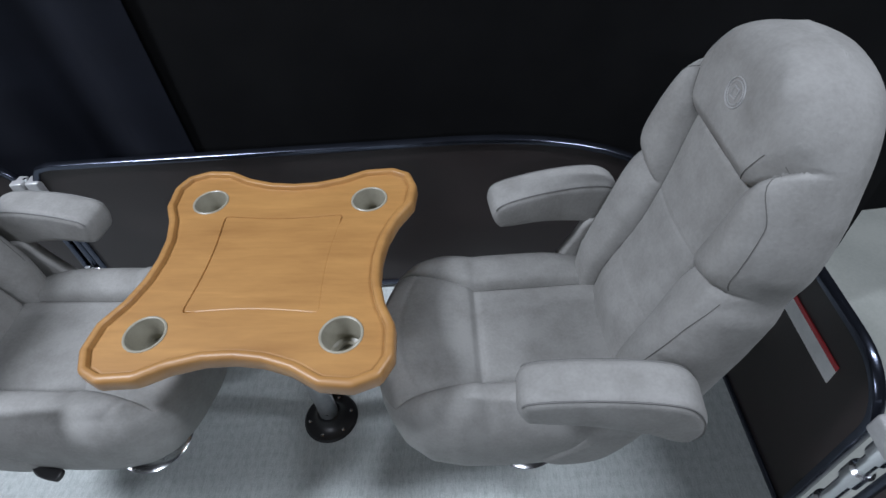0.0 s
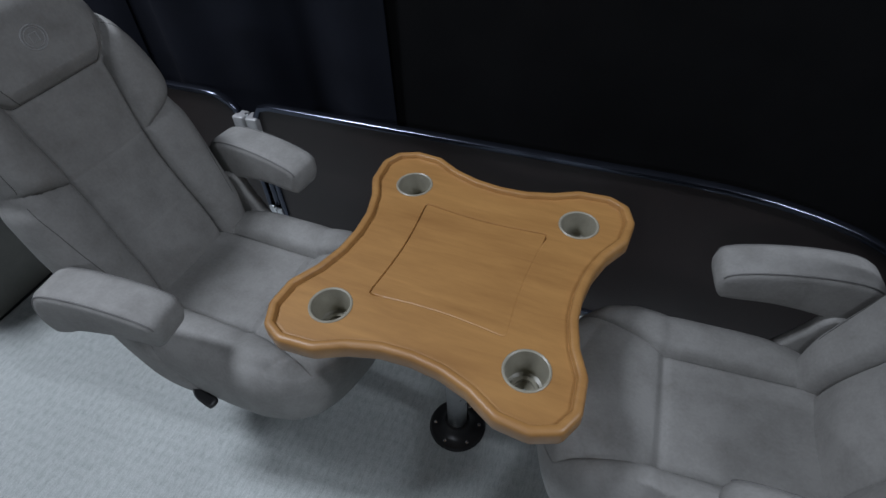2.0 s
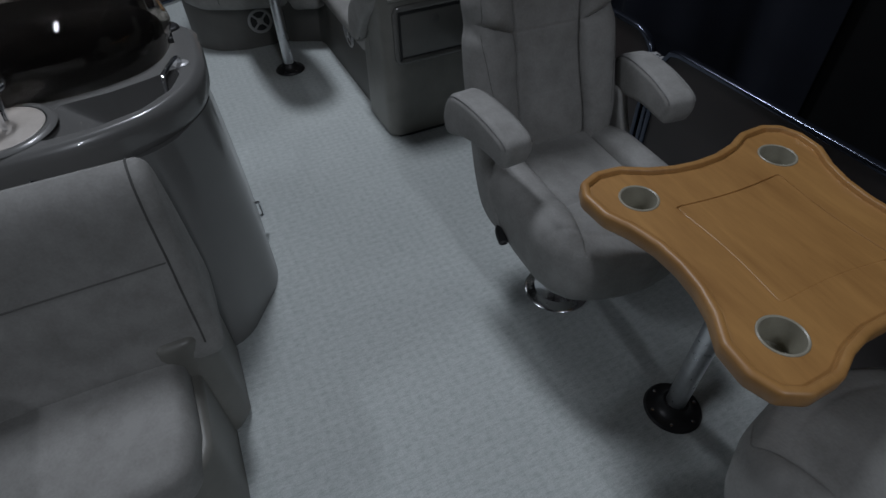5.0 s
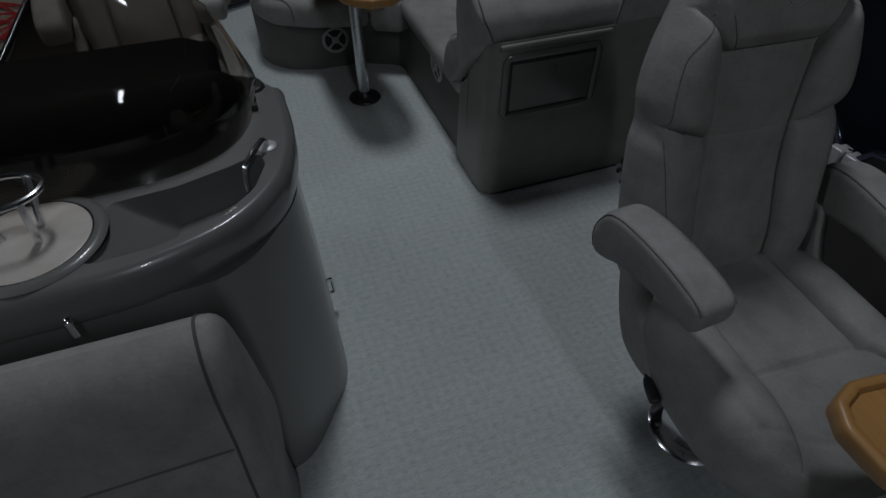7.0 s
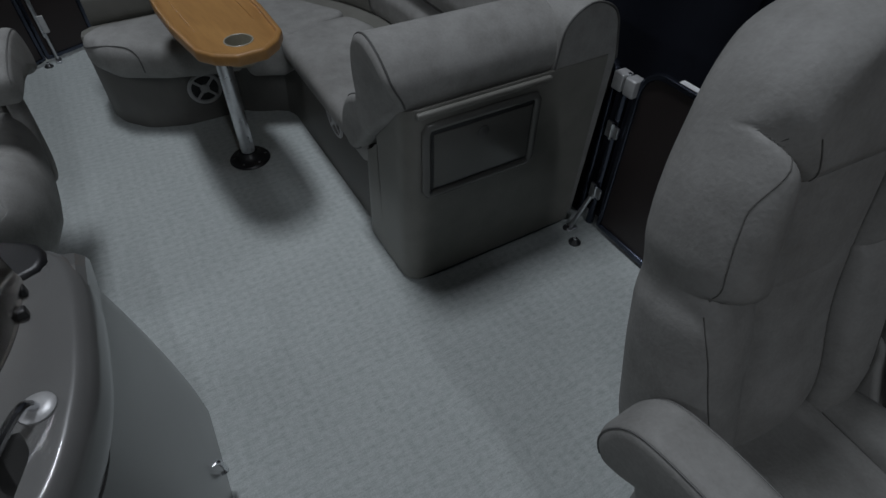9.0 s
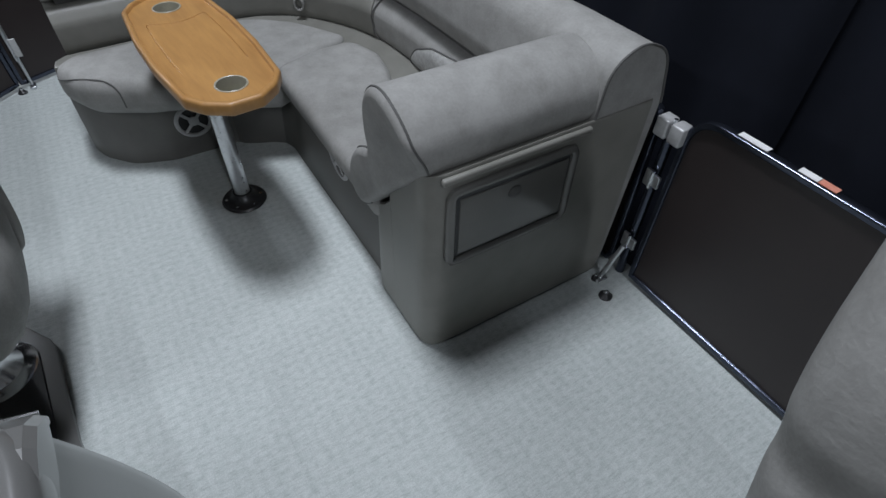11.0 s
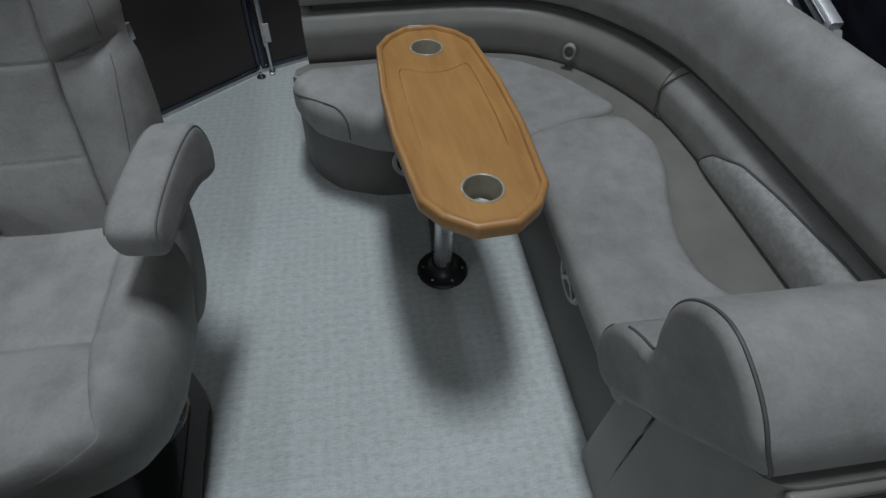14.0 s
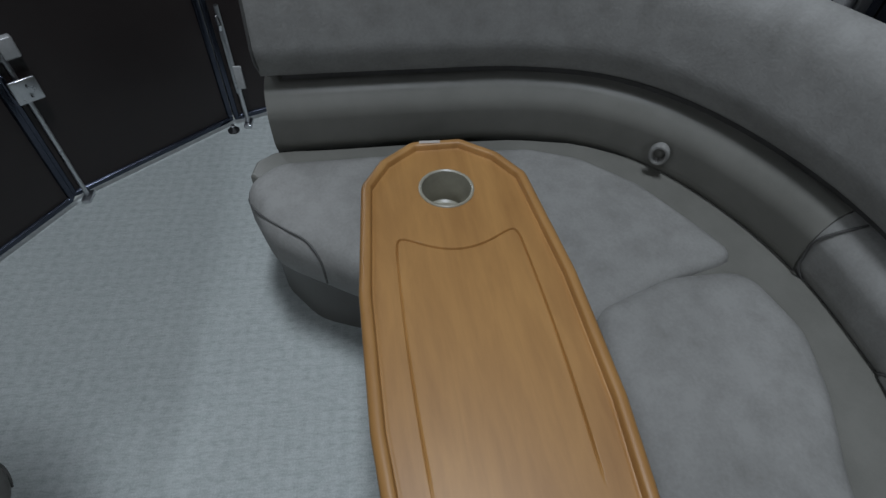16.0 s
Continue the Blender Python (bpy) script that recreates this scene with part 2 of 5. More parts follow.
def bridge(bm, rings, closed=True, caps=(True, True)):
    """Skin a row of rings of equal length."""
    rows = [[bm.verts.new(p) for p in r] for r in rings]
    n = len(rows[0])
    for a, b in zip(rows, rows[1:]):
        for i in range(n if closed else n - 1):
            j = (i + 1) % n
            bm.faces.new((a[i], a[j], b[j], b[i]))
    if caps[0]:
        bm.faces.new(rows[0][::-1])
    if caps[1]:
        bm.faces.new(rows[-1])
    return rows


def fillet(pts, radii, seg=6):
    """A closed outline with rounded corners."""
    out, n = [], len(pts)
    for i in range(n):
        p, a, b = Vector(pts[i]), Vector(pts[i - 1]), Vector(pts[(i + 1) % n])
        r = radii[i] if isinstance(radii, (list, tuple)) else radii
        if r <= 0:
            out.append(p)
            continue
        u, v = (a - p).normalized(), (b - p).normalized()
        half = u.angle(v) / 2
        d = min(r / math.tan(half), 0.49 * (a - p).length, 0.49 * (b - p).length)
        p0, p1 = p + u * d, p + v * d
        for k in range(seg + 1):
            f = k / seg
            out.append(p0 * (1 - f) ** 2 + p * 2 * f * (1 - f) + p1 * f ** 2)
    return out


def resample(pts, n, closed=True):
    """n points at even steps along a line."""
    pts = [Vector(p) for p in pts]
    if closed:
        pts = pts + [pts[0]]
    cum = [0.0]
    for a, b in zip(pts, pts[1:]):
        cum.append(cum[-1] + (b - a).length)
    out, k = [], 0
    for i in range(n):
        d = cum[-1] * i / (n if closed else n - 1)
        while k < len(pts) - 2 and cum[k + 1] < d:
            k += 1
        f = (d - cum[k]) / max(cum[k + 1] - cum[k], 1e-9)
        out.append(pts[k].lerp(pts[k + 1], min(f, 1.0)))
    return out


def soften(pts, n, times):
    """A closed outline with its corners worn round."""
    p = resample(pts, n)
    for _ in range(times):
        p = [(p[i - 1] + 2 * p[i] + p[(i + 1) % n]) / 4 for i in range(n)]
    return p


def curve_through(pts, n, closed=False):
    """A smooth line through a few points (Catmull-Rom)."""
    p = [Vector(q) for q in pts]
    out, m = [], len(p)
    spans = m if closed else m - 1
    per = max(2, n // spans)
    for i in range(spans):
        g = lambda k: p[k % m] if closed else p[max(0, min(m - 1, k))]
        a, b, c, d = g(i - 1), g(i), g(i + 1), g(i + 2)
        for k in range(per):
            f = k / per
            out.append(0.5 * (2 * b + (c - a) * f + (2 * a - 5 * b + 4 * c - d) * f * f + (3 * b - a - 3 * c + d) * f ** 3))
    if not closed:
        out.append(p[-1])
    return out


def inset(out2, d):
    """Move a closed plane outline inwards by d."""
    n = len(out2)
    area = sum(out2[i - 1][0] * out2[i][1] - out2[i][0] * out2[i - 1][1] for i in range(n))
    s = 1 if area > 0 else -1
    res = []
    for i in range(n):
        t = (Vector(out2[(i + 1) % n][:2]) - Vector(out2[i - 1][:2])).normalized()
        res.append(Vector((out2[i][0] - s * t.y * d, out2[i][1] + s * t.x * d)))
    return res


def pillow(outline, z0, z1, r=0.03, crown=0.0, r0=None, m=None, seg=5, rings=5, bm=None):
    """A padded slab: an outline raised from z0 to z1 with rounded rims and a crowned top."""
    bm = bm or bmesh.new()
    r0 = r if r0 is None else r0
    o = [Vector(p[:2]) for p in outline]
    c = sum(o, Vector((0, 0))) / len(o)
    low = []
    for k in range(seg + 1):
        a = math.pi / 2 * k / seg
        low.append([(p.x, p.y, z0 + r0 * (1 - math.cos(a))) for p in (inset(o, r0 * (1 - math.sin(a))) if r0 > 0 else o)])
    high = []
    for k in range(seg + 1):
        a = math.pi / 2 * k / seg
        high.append([(p.x, p.y, z1 - r * (1 - math.sin(a))) for p in inset(o, r * (1 - math.cos(a)))])
    top = inset(o, r)
    tops = []
    for k in range(1, rings):
        f = k / rings
        tops.append([(*(q.lerp(c, f)), z1 + crown * (1 - (1 - f) ** 2)) for q in top])
    ringlist = (low if r0 > 0 else low[:1]) + high + tops
    vs = bridge(bm, ringlist, caps=(True, False))
    mid = bm.verts.new((c.x, c.y, z1 + crown))
    last = vs[-1]
    for i in range(len(last)):
        bm.faces.new((last[i], last[(i + 1) % len(last)], mid))
    if m is not None:
        bm.transform(m)
    return bm


def superellipse(hw, ht, n=2.6, count=20):
    res = []
    for i in range(count):
        a = 2 * math.pi * i / count
        c, s = math.cos(a), math.sin(a)
        res.append((hw * math.copysign(abs(c) ** (2 / n), c), ht * math.copysign(abs(s) ** (2 / n), s)))
    return res


def sweep(path, profile, up=(0, 0, 1), scales=None, closed=False, caps=True, bm=None):
    """Carry a closed profile (side, up) along a line."""
    bm = bm or bmesh.new()
    p = [Vector(q) for q in path]
    n, up = len(p), Vector(up)
    rings = []
    for i in range(n):
        a = p[i - 1] if (i or closed) else p[0]
        b = p[(i + 1) % n] if (i < n - 1 or closed) else p[-1]
        t = (b - a).normalized()
        side = t.cross(up)
        side = side.normalized() if side.length > 1e-4 else Vector((1, 0, 0))
        v = side.cross(t).normalized()
        s = scales[i] if scales else (1, 1)
        rings.append([p[i] + side * (x * s[0]) + v * (y * s[1]) for x, y in profile])
    if closed:
        rings.append(rings[0])
    rows = bridge(bm, rings, caps=(caps and not closed, caps and not closed))
    if closed:
        bmesh.ops.remove_doubles(bm, verts=bm.verts, dist=1e-6)
    return bm


def tube(path, r, seg=10, closed=False, bm=None, up=(0, 0, 1)):
    return sweep(path, [(r * math.cos(2 * math.pi * i / seg), r * math.sin(2 * math.pi * i / seg)) for i in range(seg)], closed=closed, bm=bm, up=up)


def bolster(path, hw, ht, n=2.6, up=(0, 0, 1), end=0.6, count=22, steps=26):
    """A stuffed roll along a line, with round ends; hw, ht: numbers or lists along it."""
    pts = curve_through(path, 40)
    pts = resample(pts, steps, closed=False)
    length = sum((b - a).length for a, b in zip(pts, pts[1:]))
    def val(v, f):
        if not isinstance(v, (list, tuple)):
            return v
        k = f * (len(v) - 1)
        i = min(int(k), len(v) - 2)
        g = k - i
        g = g * g * (3 - 2 * g)
        return v[i] * (1 - g) + v[i + 1] * g
    # crowd the rows towards both ends so that the ends come out round
    fs = [0.5 - 0.5 * math.cos(math.pi * i / (steps - 1)) for i in range(steps)]
    fine = resample(pts, 200, closed=False)
    line, sc = [], []
    for f in fs:
        line.append(fine[min(199, int(round(f * 199)))])
        e = end * max(val(hw, f), val(ht, f)) / length
        d = min(f, 1 - f)
        k = math.sqrt(max(0.0, 1 - (1 - min(d / e, 1)) ** 2)) if e > 0 else 1
        k = max(k, 0.08)
        sc.append((val(hw, f) * k, val(ht, f) * k))
    return sweep(line, superellipse(1, 1, n, count), up=up, scales=sc)


def lathe(profile, seg=32, m=None, bm=None, caps=(True, True)):
    """Turn (radius, z) about the z axis."""
    bm = bm or bmesh.new()
    rings = [[(r * math.cos(2 * math.pi * i / seg), r * math.sin(2 * math.pi * i / seg), z) for i in range(seg)] for r, z in profile]
    n0 = len(bm.verts)
    bridge(bm, rings, caps=caps)
    if m is not None:
        bm.verts.ensure_lookup_table()
        bmesh.ops.transform(bm, matrix=m, verts=bm.verts[n0:])
    return bm


def box(x0, x1, y0, y1, z0, z1, r=0.0, seg=3, bm=None):
    bm2 = bmesh.new()
    bmesh.ops.create_cube(bm2, size=1)
    for v in bm2.verts:
        v.co = ((x0 + x1) / 2 + v.co.x * (x1 - x0), (y0 + y1) / 2 + v.co.y * (y1 - y0), (z0 + z1) / 2 + v.co.z * (z1 - z0))
    if r:
        bmesh.ops.bevel(bm2, geom=bm2.edges[:], offset=r, segments=seg, profile=0.5, affect="EDGES", clamp_overlap=True)
    if bm is None:
        return bm2
    me = bpy.data.meshes.new("tmp")
    bm2.to_mesh(me)
    bm2.free()
    bm.from_mesh(me)
    bpy.data.meshes.remove(me)
    return bm


def fill(bm, loops, z):
    """A flat face with holes: the first loop is the outside."""
    made, edges = [], []
    for loop in loops:
        vs = [bm.verts.new((p[0], p[1], z)) for p in loop]
        made.append(vs)
        edges += [bm.edges.new((vs[i - 1], vs[i])) for i in range(len(vs))]
    bmesh.ops.triangle_fill(bm, edges=edges, use_beauty=True, use_dissolve=False)
    return made


def wall_between(bm, a, b):
    for i in range(len(a)):
        j = (i + 1) % len(a)
        bm.faces.new((a[i], a[j], b[j], b[i]))


def circle(cx, cy, r, n=28):
    return [(cx + r * math.cos(2 * math.pi * i / n), cy + r * math.sin(2 * math.pi * i / n)) for i in range(n)]


# ---- deck, hall and drapes ----
DECK = [(1.34, 0.62), (1.34, -1.86), (-3.47, -1.86), (-3.84, -1.65), (-4.22, -1.23), (-4.36, -1.00), (-4.36, 0.62)]
bm = bmesh.new()
a = fill(bm, [DECK], 0.0)[0]
b = fill(bm, [DECK], -0.06)[0]
wall_between(bm, a, b)
floor = part("floor", bm, CARPET, smooth=False)
tagged(floor, "pale grey woven vinyl boat deck flooring", "floor", kind="structure")

bm = bmesh.new()
fill(bm, [[(-9, -9), (9, -9), (9, 6), (-9, 6)]], -0.75)
tagged(part("ground", bm, CONCRETE, smooth=False), "pale painted concrete hall floor below the deck", "floor", kind="structure")
for nm, dims in (("wall_north", (-9, 9, 6, 6.1)), ("wall_south", (-9, 9, -9.1, -9)), ("wall_east", (9, 9.1, -9.1, 6.1)), ("wall_west", (-9.1, -9, -9.1, 6.1))):
    tagged(part(nm, box(*dims, -0.75, 6.2), BLACK_DRAPE, smooth=False), "dark wall of the exhibition hall", "wall", kind="structure")
tagged(part("ceiling", box(-9.1, 9.1, -9.1, 6.1, 6.2, 6.3), BLACK_DRAPE, smooth=False), "dark hall ceiling", "ceiling", kind="structure")


def drape(x0, x1, y, mat, label, folds, depth, seed, widths):
    """A hanging cloth of several widths with uneven soft folds and a rod pocket."""
    rng = random.Random(seed)
    ph = [rng.uniform(0, 6.28) for _ in range(4)]
    th = thing("drape", pose((x0 + x1) / 2, y, -0.74), label, "curtain", "hall drapes")
    def off(x, z):
        return depth * (math.sin(folds * x + ph[0] + 0.25 * z) + 0.6 * math.sin(2.3 * folds * x + ph[1]) + 0.35 * math.sin(0.4 * folds * x + ph[2] - 0.5 * z))
    zs = [-0.74, -0.2, 0.2, 0.5, 0.8, 1.1, 1.5, 2.0, 2.6, 3.2]
    step = (x1 - x0) / widths
    for k in range(widths):
        a0, a1 = x0 + k * step, x0 + (k + 1) * step + (0.03 if k < widths - 1 else 0)
        n = int((a1 - a0) / 0.02)
        lift = 0.008 * (k % 2)
        bm = bmesh.new()
        front = [[(a0 + (a1 - a0) * i / n, y + lift + off(a0 + (a1 - a0) * i / n, z), z) for i in range(n + 1)] for z in zs]
        bridge(bm, front, closed=False, caps=(False, False))
        bridge(bm, [[(p[0], p[1] + 0.005, p[2]) for p in r] for r in front], closed=False, caps=(False, False))
        bm.transform(th.matrix_world.inverted())
        part("cloth_width", bm, mat, th)
    rod = tube([(x0, y, 3.2), (x1, y, 3.2)], 0.02, 8)
    rod.transform(th.matrix_world.inverted())
    part("rod", rod, ALUMINIUM, th)
    return th


drape(-4.9, -0.47, 0.76, CURTAIN, "dark navy hanging drape with soft folds behind the rail", 8.0, 0.045, 3, 4)
drape(-0.49, 2.12, 0.78, BLACK_DRAPE, "black hanging drape behind the rail", 2.0, 0.02, 5, 1)
drape(1.9, 6.0, 1.62, BLACK_DRAPE, "black hanging drape beyond the bow", 2.0, 0.03, 6, 3)


def ceiling_light(x, y, z, la, lb):
    t = thing("ceiling_light", pose(x, y, z), "hanging fluorescent ceiling light with white housing, placed out of view", "ceiling light", "hall lights")
    part("housing", box(-la / 2 - 0.05, la / 2 + 0.05, -lb / 2 - 0.03, lb / 2 + 0.03, 0.012, 0.09, 0.01), ALUMINIUM, t)
    part("rod", tube([(0, 0, 0.09), (0, 0, 6.2 - z)], 0.008, up=(0, 1, 0)), ALUMINIUM, t)


# fixtures hang out of view; the last one only houses the added fill
for tx, ty, tz, la, lb, watts in TUBES:
    ceiling_light(tx, ty, tz, la, lb)


rng = random.Random(4)
cable = [(-6.9 + 0.5 * math.cos(1.9 * k) + 0.03 * k, -3.5 + 0.45 * math.sin(1.9 * k) + rng.uniform(-0.1, 0.1), -0.735 + 0.012 * (k % 3)) for k in range(16)]
tagged(part("extension_cable", tube(curve_through(cable, 150), 0.012, 6), RED), "loose red extension cable on the hall floor", "cable")


# ---- fences ----
def fence_panel(name, p0, p1, z0, z1, r0, r1, label, sticker=()):
    """A dark sheet in a round-cornered tube frame, from p0 to p1 on the deck. r0, r1: (along, down) of the two top corners."""
    p0, p1 = Vector((*p0, 0)), Vector((*p1, 0))
    length = (p1 - p0).length
    yaw = math.degrees(math.atan2(p1.y - p0.y, p1.x - p0.x))
    t = thing(name, pose(p0.x, p0.y, 0, 0, 0, yaw), label, "railing", "deck fence")
    out = [(0.0, z0), (length, z0)]
    for k in range(9):
        a = math.pi / 2 * k / 8
        out.append((length - r1[0] * (1 - math.cos(a)), z1 - r1[1] * (1 - math.sin(a))))
    for k in range(9):
        a = math.pi / 2 * (1 - k / 8)
        out.append((r0[0] * (1 - math.cos(a)), z1 - r0[1] * (1 - math.sin(a))))
    bm = bmesh.new()
    up = Matrix(((1, 0, 0, 0), (0, 0, -1, 0), (0, 1, 0, 0), (0, 0, 0, 1)))
    a = fill(bm, [inset([Vector(q) for q in out], 0.012)], 0.004)[0]
    b = fill(bm, [inset([Vector(q) for q in out], 0.012)], -0.004)[0]
    wall_between(bm, a, b)
    bm.transform(up)
    part("sheet", bm, PANEL, t, smooth=False)
    ring = resample(out, 120)
    path = [(q.x, 0, q.y) for q in ring]
    part("rim", sweep(path, superellipse(0.011, 0.014, 3.5, 12), up=(0, 1, 0), closed=True), RAIL, t, "glossy blue-black tube rim")
    for sx, sz, sw, sh, mat in sticker:
        part("sticker", box(sx, sx + sw, -0.0075, -0.0045, sz, sz + sh), mat, t, smooth=False)
    return t


FY = 0.56
fence_panel("railing", (-0.90, FY), (1.12, FY), 0.03, 0.675, (0.06, 0.06), (0.66, 0.24), "dark bronze fence panel with blue-black tube rim beside the table")
fence_panel("gate", (-1.68, FY + 0.01), (-0.97, FY + 0.01), 0.03, 0.69, (0.09, 0.09), (0.12, 0.10), "dark bronze side gate with rounded top corners")
fence_panel("railing", (-4.33, FY), (-1.78, FY), 0.03, 0.675, (0.06, 0.06), (0.06, 0.06), "dark bronze fence panel behind the sofa")
fence_panel("railing", (1.30, FY), (1.30, -0.33), 0.03, 0.64, (0.06, 0.06), (0.15, 0.14), "dark bronze bow fence panel with a red and white sticker",
            sticker=((0.54, 0.47, 0.22, 0.05, WHITE), (0.54, 0.52, 0.22, 0.014, RED)))
fence_panel("railing", (1.30, -0.43), (1.30, -1.82), 0.03, 0.64, (0.10, 0.10), (0.06, 0.06), "dark bronze bow fence panel")
fence_panel("railing", (1.28, -1.84), (-3.49, -1.84), 0.03, 0.675, (0.06, 0.06), (0.06, 0.06), "long dark bronze fence panel behind the helm")
fence_panel("railing", (-3.50, -1.825), (-3.77, -1.665), 0.03, 0.575, (0.06, 0.06), (0.05, 0.04), "short dark fence panel beside the stern gate")
fence_panel("gate", (-3.795, -1.665), (-4.19, -1.222), 0.03, 0.70, (0.10, 0.12), (0.05, 0.05), "dark stern gate with thin bright edge posts")
fence_panel("railing", (-4.20, -1.20), (-4.32, -0.95), 0.03, 0.72, (0.05, 0.05), (0.05, 0.05), "short dark fence panel beside the sofa")
fence_panel("railing", (-4.33, -0.93), (-4.33, 0.54), 0.03, 0.72, (0.05, 0.05), (0.05, 0.05), "dark stern fence panel behind the sofa")

# fence fittings
def bracket(x, y, z, yaw, label):
    t = thing("rail_bracket", pose(x, y, z, 0, 0, yaw), label, "bracket", "rail brackets")
    part("clamp", box(-0.048, -0.004, -0.026, 0.022, -0.03, 0.03, 0.006), CLAMP, t)
    part("clamp", box(0.004, 0.048, -0.026, 0.022, -0.03, 0.03, 0.006), CLAMP, t)
    part("pin", tube([(0, -0.004, -0.036), (0, -0.004, 0.036)], 0.006, 8, up=(0, 1, 0)), CHROME, t)


bracket(-0.936, FY, 0.600, 0, "pale grey clamp joining two fence panels")
bracket(-1.725, FY, 0.615, 0, "pale grey clamp joining the side gate to its post")
bracket(-3.815, -1.645, 0.532, 130, "pale grey clamp on the stern gate")
for x, zz in ((-0.936, 0.19), (-1.725, 0.44), (-1.725, 0.17)):
    h = thing("hinge", pose(x, FY - 0.012, zz), "small bright metal gate hinge", "hinge", "gate hinges")
    part("leaf", box(-0.028, -0.003, -0.006, 0.004, -0.03, 0.03, 0.003), ALUMINIUM, h)
    part("leaf", box(0.003, 0.028, -0.006, 0.004, -0.022, 0.022, 0.003), ALUMINIUM, h)
    part("barrel", tube([(0, -0.006, -0.03), (0, -0.006, 0.03)], 0.006, 8, up=(0, 1, 0)), CHROME, h)
for x in (-0.936, -1.735):
    tagged(part("fence_post", tube([(x, FY + 0.012, 0.0), (x, FY + 0.012, 0.60)], 0.016, 12, up=(0, 1, 0)), RAIL), "blue-black round fence post standing on the deck", "post", "fence posts")
st = thing("gate_strut", pose(-1.742, 0.50, 0), "bright metal strut at the foot of the gate post", "strut")
part("bar", tube([(0, -0.02, 0.008), (0.012, 0.035, 0.15)], 0.009, 8), ALUMINIUM, st)
part("shoe", box(-0.018, 0.018, -0.045, 0.0, 0.0, 0.010, 0.003), ALUMINIUM, st)
for x, y, r, lab in ((-1.668, 0.439, 0.024, "black star-shaped deck fitting"), (-1.747, 0.462, 0.014, "small dark deck screw"), (-4.150, -1.208, 0.022, "black rubber gate stop on the deck")):
    d = thing("deck_fitting", pose(x, y, 0), lab, "fitting", "deck fittings")
    part("base", lathe([(r, 0.0), (r, 0.005), (r * 0.7, 0.012), (r * 0.35, 0.02)], 18), BLACK_PLASTIC, d)
    part("head", lathe([(r * 0.35, 0.018), (r * 0.35, 0.024), (r * 0.15, 0.026)], 12), CHROME, d)
for x0, w, mat, lab in ((-1.547, 0.085, WHITE, "white sticker on the gate rim"), (-1.378, 0.05, WHITE, "white sticker on the gate rim"), (-1.326, 0.045, ORANGE, "faded orange-red sticker on the gate rim")):
    tagged(part("sticker", box(x0, x0 + w, FY - 0.001, FY + 0.021, 0.7035, 0.7055), mat, smooth=False), lab, "sticker", "rim stickers")
for x, y, h in ((-3.803, -1.630, 0.555), (-4.19, -1.158, 0.47)):
    g = thing("gate_rod", pose(x, y, 0), "thin bright metal rod at the stern gate", "rod", "gate rods")
    part("rod", tube([(0, 0, 0.01), (0, 0, h)], 0.0075, 10, up=(0, 1, 0)), ALUMINIUM, g)
    part("foot", box(-0.022, 0.030, -0.012, 0.016, 0.0, 0.014, 0.003), ALUMINIUM, g)
    if x > -4:
        pl = box(-0.035, 0.035, -0.004, 0.006, 0.385, 0.455, 0.004)
        pl.transform(pose(0.012, 0.018, 0, 0, 0, 130))
        plate = part("latch_plate", pl, ALUMINIUM, g)
        for zz in (0.405, 0.435):
            part("bolt", lathe([(0.006, 0), (0.006, 0.004)], 10, pose(0.012, 0.026, zz, -90, 0, 0)), CHROME, plate)
    else:
        part("latch", box(0.004, 0.014, 0.0, 0.030, 0.165, 0.255, 0.003), CLAMP, g)
        part("flat_bar", box(-0.006, 0.006, -0.012, 0.006, 0.14, 0.385, 0.003), ALUMINIUM, g)
        part("spring_clip", bolster([(0.006, -0.006, 0.385), (0.010, -0.002, 0.41), (0.004, -0.008, 0.44)], 0.007, 0.007), CHROME, g)
bp = thing("bow_post", pose(1.30, -0.385, 0), "chrome hinge post between the bow fence panels", "post")
part("tube", tube([(0, 0, 0.0), (0, 0, 0.56)], 0.018, 14, up=(0, 1, 0)), CHROME, bp)
for zz in (0.10, 0.22, 0.40, 0.52):
    part("collar", lathe([(0.019, -0.03), (0.026, -0.025), (0.026, 0.025), (0.019, 0.03)], 18, pose(0, 0, zz)), CHROME, bp)
part("clamp", box(-0.03, 0.03, -0.04, 0.045, 0.54, 0.60, 0.008), CLAMP, bp)
# folded sunshade frame lying along the rail
SHADE_BASE = pose(-2.88, 0.545, 0.69)
bf = thing("sunshade_frame", SHADE_BASE, "folded bright aluminium sunshade frame along the rail", "frame")


def shade_part(name, bm, mat, label="", parent=None):
    bm.transform(SHADE_BASE.inverted())
    return part(name, bm, mat, parent or bf, label)


for ex, ez, rise in ((-2.935, 0.745, 0.345), (-2.835, 0.802, 0.285), (-3.135, 0.782, 0.30)):
    y0 = 0.515 if ex < -3 else 0.545
    tb = shade_part("tube", sweep([(ex, y0, ez), (ex - 1.15, y0 + 0.02, ez + 1.15 * rise)], superellipse(0.019, 0.019, 6, 16)), SATIN, "square aluminium tube")
    shade_part("slot", sweep([(ex - 0.02, y0 - 0.0195, ez + 0.007), (ex - 1.13, y0 + 0.0005, ez + 0.007 + 1.11 * rise)], superellipse(0.0015, 0.004, 4, 8)), ALUMINIUM, "", tb)
shade_part("end_bracket", sweep([(-2.955, 0.552, 0.715), (-2.88, 0.552, 0.735), (-2.815, 0.552, 0.785)], superellipse(0.014, 0.022, 5, 12)), CLAMP, "grey end bracket")
shade_part("mount_foot", box(-2.91, -2.85, 0.530, 0.575, 0.688, 0.735, 0.006), RAIL)
shade_part("bolt", tube([(-3.127, 0.505, 0.795), (-3.121, 0.508, 0.760)], 0.006, 10), CHROME)
